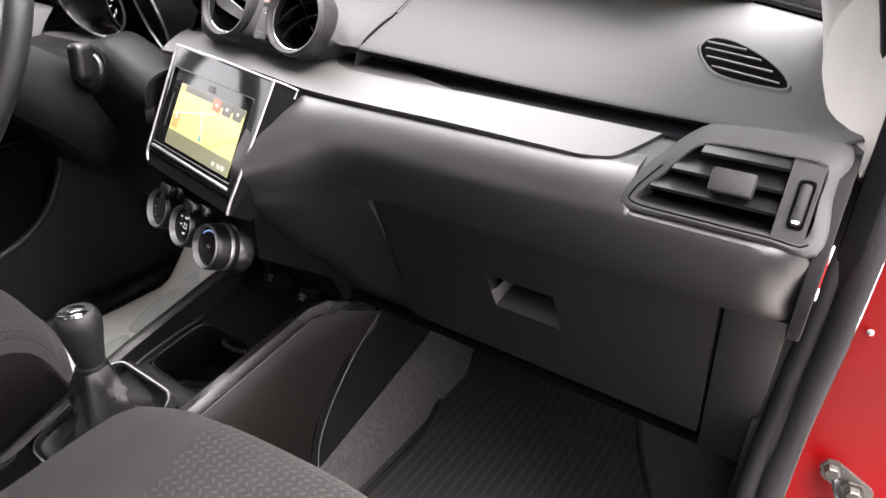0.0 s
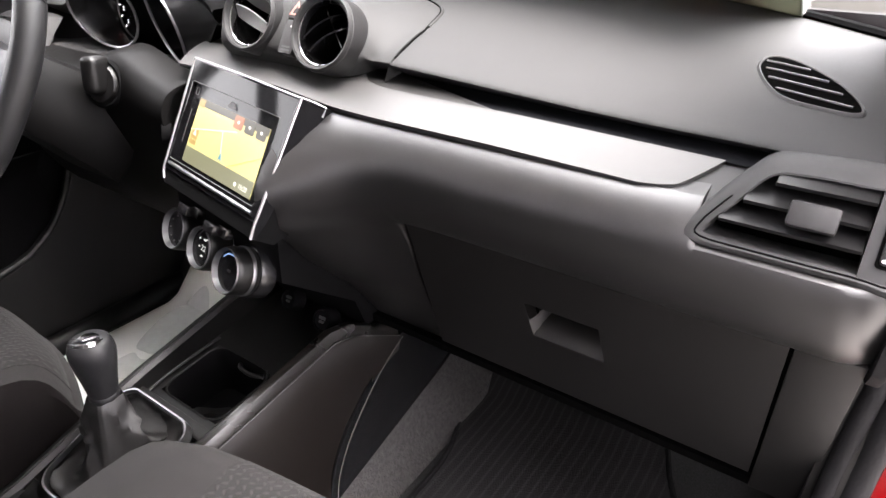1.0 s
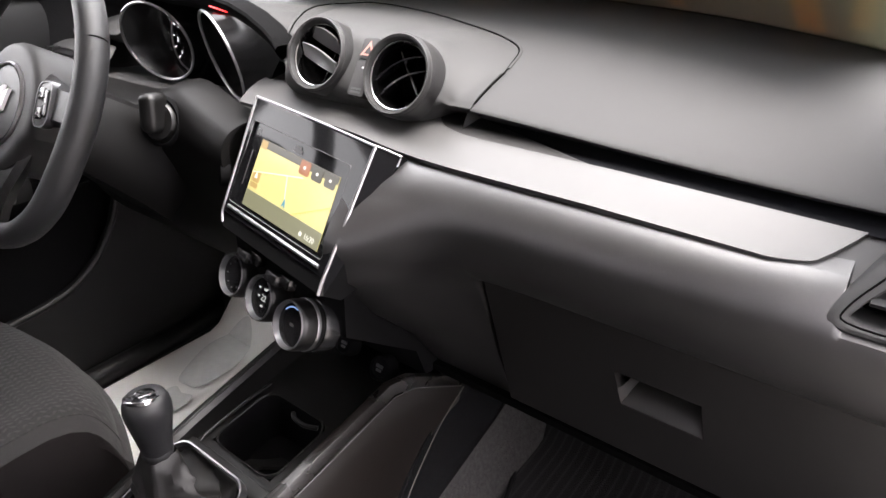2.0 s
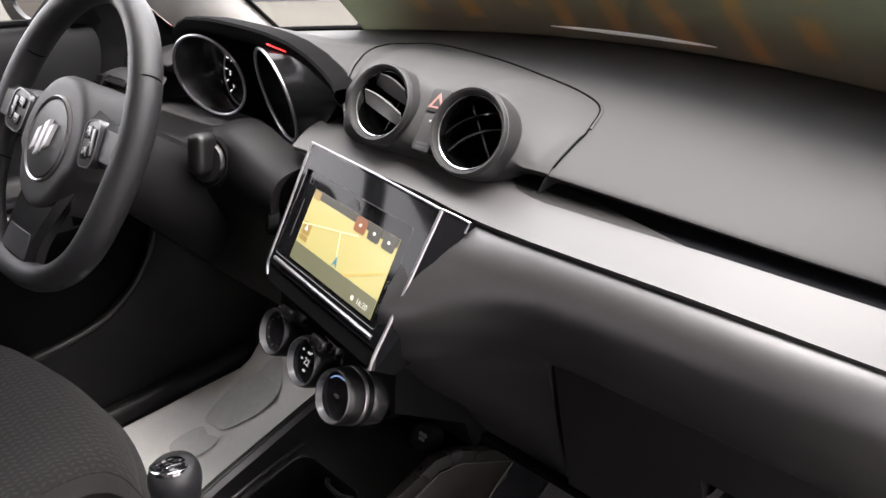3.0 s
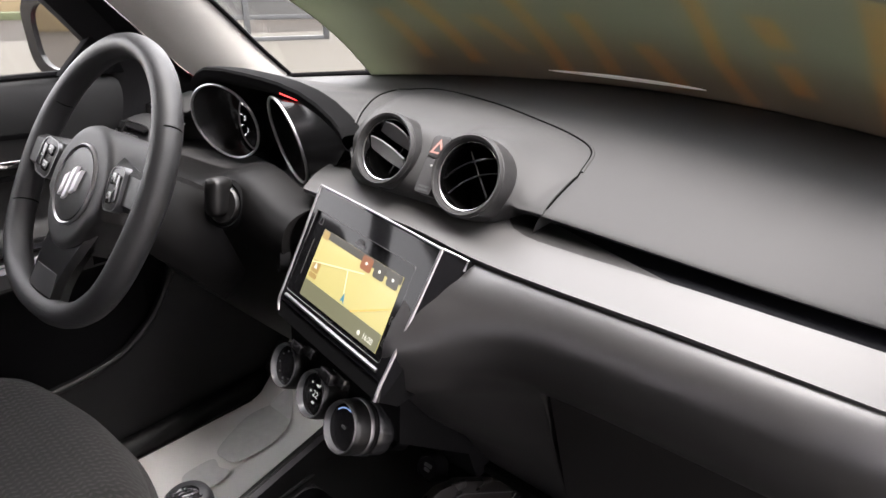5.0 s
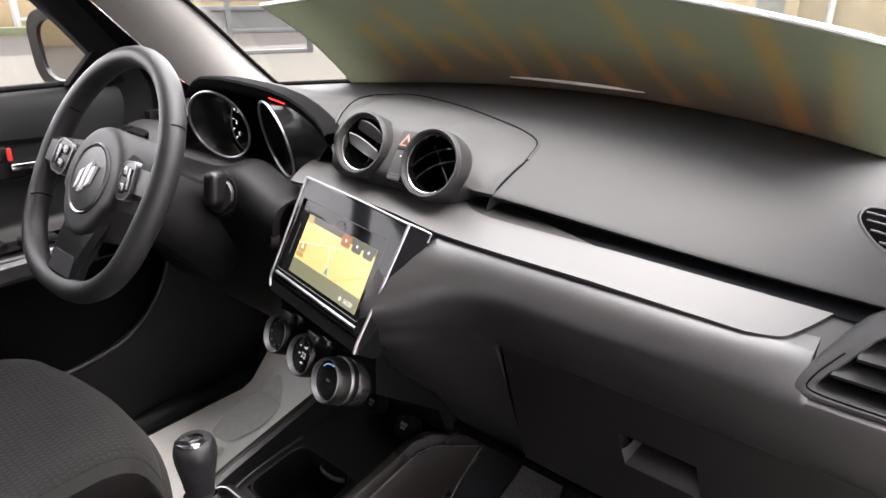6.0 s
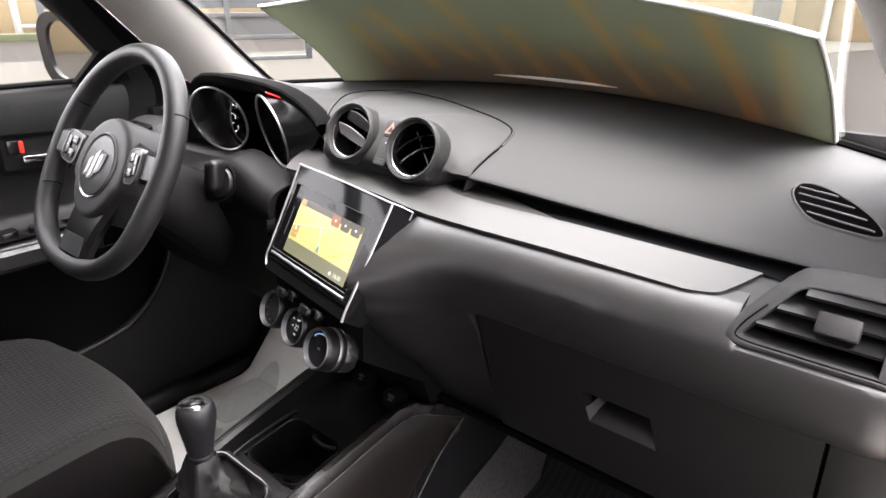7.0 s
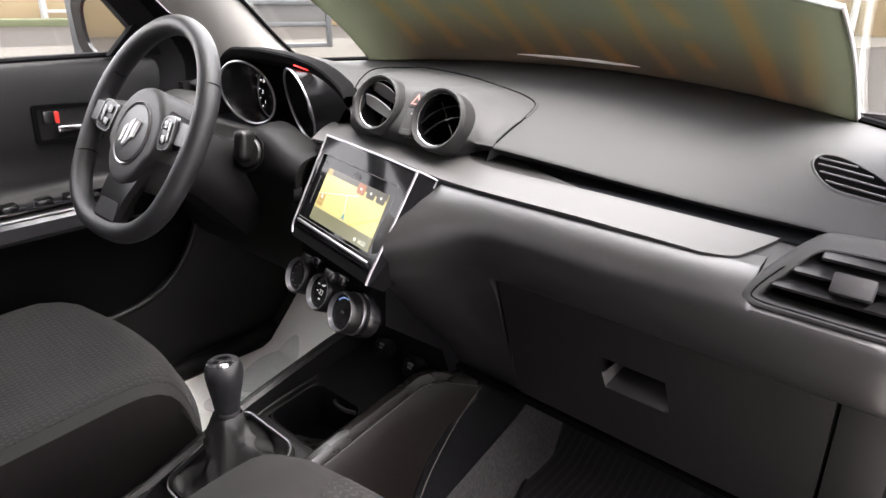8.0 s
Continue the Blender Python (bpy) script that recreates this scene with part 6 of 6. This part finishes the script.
sole(-1.20, 0.51, [(-0.03, 0.005), (-0.062, 0.06), (-0.082, 0.12), (-0.072, 0.18), (-0.042, 0.205), (0.0, 0.17), (0.032, 0.11), (0.036, 0.06), (0.028, 0.012), (0.0, 0.002)])
sole(-1.183, 0.465, [(-0.03, 0.032), (-0.036, 0.0), (-0.03, -0.035), (0.0, -0.045), (0.032, -0.025), (0.036, 0.01), (0.024, 0.036), (0.0, 0.028)])
ARCH = [(0.565, 0.80), (0.548, 0.739), (0.526, 0.691), (0.485, 0.636), (0.436, 0.599), (0.395, 0.583), (0.33, 0.572), (0.20, 0.564), (0.0, 0.56), (-0.3, 0.555), (-0.3, 0.36)]
structure("trim_kick_west", slab([[(-1.366, y0 + (1.05 - y0) * k / 3, z) for k in range(4)] for y0, z in [(0.565, 1.06)] + ARCH], 0.02, (-1, 0, 0)), DOORM, "dark plastic kick panel beside the pedals")

structure("trim_sill_west", sweep(curve([(-1.358, -0.5, 0.38), (-1.358, 0.2, 0.38), (-1.358, 0.5, 0.38), (-1.36, 0.78, 0.385)], 5), 0.026, 14), SOFT2, "dark plastic door sill cover")

structure("trim_kick_edge", sweep(curve([(-1.369, y, z) for y, z in ARCH[:10]], 5), 0.007, 10), DOORM, "rounded black edge of the kick panel")

# ---- driver's door ----
door = thing("driver_door", (-1.44, 0.1, 0.4), "closed black driver's door trim with armrest and window switches", "car door")
DP = [(-1.445, 1.118), (-1.43, 1.116), (-1.418, 1.10), (-1.412, 1.05), (-1.412, 0.98), (-1.416, 0.93), (-1.414, 0.90), (-1.411, 0.878), (-1.39, 0.860)]
DS = [(p.x, p.y) for p in curve([(a, b, 0) for a, b in DP], 3)]
part("upper_trim", slab([[Vector((x, y, z + (0.5 * max(0.0, 0.15 - y) if z > 0.92 else 0.0))) for x, z in DS] for y in span(-0.62, 0.66, 16)], 0.01, (-1, 0, 0)), DOORM, door)
part("lower_trim", slab([[Vector((x, y, z)) for x, z in ((-1.335, 0.80), (-1.36, 0.785), (-1.395, 0.74), (-1.40, 0.55), (-1.37, 0.42), (-1.36, 0.36))] for y in span(-0.62, 0.5, 10)], 0.01, (-1, 0, 0)), VISORM, door)
arm = part("armrest", slab([[Vector((x, y, z)) for x, z in ((-1.40, 0.856), (-1.345, 0.856), (-1.328, 0.848), (-1.325, 0.83), (-1.335, 0.80))] for y in [-0.5, -0.1, 0.2, 0.34, 0.40]], 0.008, (-1, 0, 0)), SOFT2, door)
part("switch_panel", prism(rounded(0.05, 0.26, 0.008), 0, 0.004, pose(-1.362, 0.22, 0.857), 0.001), PIANO, arm)
for y in (0.14, 0.19, 0.25, 0.30):
    part("window_switch", box(pose(-1.362, y, 0.866, 6, 0, 0), (0.030, 0.028, 0.012), 0.004), GLOSS, arm)
part("grip_strip", slab([[Vector((x, y, z)) for x, z in ((-1.328, 0.850), (-1.318, 0.838), (-1.322, 0.812), (-1.334, 0.802))] for y in [-0.5, -0.1, 0.2, 0.33, 0.37]], 0.004, (-1, 0, 0)), DSATIN, arm, "satin grey lower strip")
part("grip_edge", sweep([(-1.325, y, 0.849) for y in (-0.5, 0.0, 0.3, 0.37)], 0.003, 6), SATIN, arm)
hm = axes((-1.410, 0.338, 0.998), (0, 1, -0.05), (0, 0, 1))
hand = part("handle_surround", frame_ring(rounded(0.125, 0.076, 0.008), rounded(0.108, 0.060, 0.006), -0.02, 0.004, hm), VISORM, door)
part("handle_pocket", prism(rounded(0.11, 0.062, 0.006), -0.02, -0.004, hm), VOID, hand)
part("pull_handle", prism(rounded(0.075, 0.014, 0.005), -0.004, 0.010, hm @ pose(0.014, -0.010, 0), 0.003), CHROME, hand, "chrome door release")
part("lock_tab", box(hm @ pose(-0.034, 0.014, 0.002), (0.022, 0.026, 0.014), 0.003), GLOSS, hand)
part("lock_flag", box(hm @ pose(-0.022, 0.014, 0.006), (0.008, 0.022, 0.012), 0.002), REDPL, hand, "red lock flag")
part("skin", slab([[Vector((x, y, z)) for x, z in ((-1.45, 1.10), (-1.50, 1.0), (-1.52, 0.8), (-1.50, 0.5), (-1.44, 0.3))] for y in span(-0.62, 0.75, 6)], 0.02, (1, 0, 0)), RED, door)
part("liner", slab([[Vector((-1.43, y, z)) for z in (1.09, 0.4)] for y in span(-0.62, 0.8, 4)], 0.006, (-1, 0, 0)), VISORM, door)
part("sill_strip", sweep([(-1.437, y, 1.121 + 0.5 * max(0.0, 0.15 - y)) for y in (-0.6, 0.0, 0.15, 0.62)], 0.006, 8), RUBBER, door)
part("mirror_sail", prism([(0.44, 1.12), (0.66, 1.11), (0.62, 1.16), (0.53, 1.21)], 0, 0.02, axes((-1.43, 0, 0), (0, 1, 0), (0, 0, 1)), 0.004), VISORM, door)
glass_side = tagged(part("window_2", slab([[(-1.445, y, 1.10) for y in (-0.6, 0.1, 0.6)], [(-1.34, y, 1.40) for y in (-0.6, 0.1, 0.42)]], 0.004, (-1, 0, 0)), GLASS, None), "clear side window glass", "", "", "structure")
glass_side.visible_shadow = False

quarter = thing("rear_quarter", (-1.5, -1.4, 0.4), "red painted rear body side", "car body")
part("panel", slab([[Vector((x, y, z)) for x, z in ((-1.45, 1.10), (-1.50, 1.0), (-1.53, 0.8), (-1.51, 0.5), (-1.44, 0.3))] for y in span(-1.62, -0.63, 6)], 0.02, (1, 0, 0)), RED, quarter)

# door mirror
mir = thing("door_mirror", (-1.58, 0.56, 1.08), "black door mirror outside the window", "wing mirror")
mo = rounded(0.245, 0.164, 0.054, 6)
MM = axes((-1.615, 0.545, 1.165), (0.95, 0.30, 0.0), (0, -0.03, 1))
rows = []
for k, z in ((0.97, 0.004), (1.0, 0.0), (1.03, -0.02), (1.0, -0.05), (0.8, -0.08), (0.45, -0.10), (0.05, -0.105)):
    rows.append([MM @ Vector((x * k, y * k, z)) for x, y in mo])
part("housing", loft(rows, wrap=True, cap=True), GLOSS, mir)
part("bezel", frame_ring([(x * 1.02, y * 1.03) for x, y in mo], [(x * 0.80, y * 0.78) for x, y in mo], -0.012, 0.010, MM), GLOSS, mir)
part("mirror_glass", prism([(x * 0.81, y * 0.79) for x, y in mo], -0.004, 0.0045, MM), MIRROR, mir)
part("stem", sweep([(-1.53, 0.56, 1.12), (-1.45, 0.60, 1.11)], 0.03, 10, squash=0.6), GLOSS, mir)

# ---- sale board behind the windscreen ----
board = thing("sign_board", (-0.65, 1.0, 1.1), "translucent pale sign board leaning against the windscreen", "sign board")


def board_pt(u, v):
    """u along (0 west .. 1 east), v up. It follows the foot of the windscreen and lies back against it."""
    x = -1.166 + 1.006 * u
    lo = Vector((x, base_y(x) - 0.002, base_z(x) + 0.001))
    hi = Vector((-1.093 + 0.929 * u, 0.665 + 0.085 * math.sin(math.pi * u) ** 0.8, 1.25 + 0.045 * math.sin(math.pi * (0.08 + 0.9 * u)) - 0.014 * u ** 4))
    return lo.lerp(hi, v) + Vector((0, 0.006, 0.01)) * math.sin(math.pi * v)


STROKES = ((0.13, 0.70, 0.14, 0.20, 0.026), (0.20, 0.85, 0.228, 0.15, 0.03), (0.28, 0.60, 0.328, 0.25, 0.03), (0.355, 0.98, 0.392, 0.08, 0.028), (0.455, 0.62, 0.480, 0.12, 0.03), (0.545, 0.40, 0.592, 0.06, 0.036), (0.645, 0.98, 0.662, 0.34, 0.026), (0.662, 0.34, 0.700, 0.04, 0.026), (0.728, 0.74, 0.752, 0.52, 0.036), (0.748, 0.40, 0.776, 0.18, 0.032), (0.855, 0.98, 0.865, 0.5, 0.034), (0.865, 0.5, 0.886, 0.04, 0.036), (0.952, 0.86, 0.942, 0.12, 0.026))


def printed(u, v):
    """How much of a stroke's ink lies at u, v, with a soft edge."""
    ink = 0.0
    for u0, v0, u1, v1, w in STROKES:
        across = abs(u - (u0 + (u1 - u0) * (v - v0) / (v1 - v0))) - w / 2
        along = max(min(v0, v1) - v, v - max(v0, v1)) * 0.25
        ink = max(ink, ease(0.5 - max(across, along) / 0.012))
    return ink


bu, bv = 300, 40
bb = bmesh.new()
inks, foot_shades, end_lights = (bb.verts.layers.float.new(name) for name in ("print", "low", "end_light"))
front = []
for j in range(bv + 1):
    front.append([])
    for i in range(bu + 1):
        u, v = i / bu, j / bv
        vert = bb.verts.new(board_pt(u, v))
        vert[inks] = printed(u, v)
        # shade painted in towards the foot, daylight painted in at the ends
        vert[foot_shades] = ease((0.62 - v) / 0.58)
        vert[end_lights] = max(ease((0.15 - u) / 0.15), ease((u - 0.90) / 0.09) * 0.75, ease((v - 0.80) / 0.3) * 0.5 * ease(abs(u - 0.5) * 3 - 0.4))
        front[-1].append(vert)
for j in range(bv):
    for i in range(bu):
        bb.faces.new((front[j][i], front[j][i + 1], front[j + 1][i + 1], front[j + 1][i]))
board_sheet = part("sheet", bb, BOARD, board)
thick = board_sheet.modifiers.new("thickness", "SOLIDIFY")
thick.thickness = 0.003
rim_pts = [board_pt(0, j / 12) for j in range(13)] + [board_pt(i / 40, 1) for i in range(1, 40)] + [board_pt(1, 1 - j / 12) for j in range(13)]
part("white_line", sweep([p + Vector((0, 0.001, 0.001)) for p in rim_pts], 0.003, 6), EDGE, board, "bright white line along the board")
# daylight through the gap under the board, added as a white strip
foot = [board_pt(0.355 + 0.275 * k / 24, 0.085 - 0.015 * k / 24) + Vector((0, -0.008, 0.001)) for k in range(25)]
part("white_line", sweep(foot, [0.0006 + 0.0030 * math.sin(math.pi * k / 24) ** 0.7 for k in range(25)], 6), EDGE, board, "bright white line along the board")
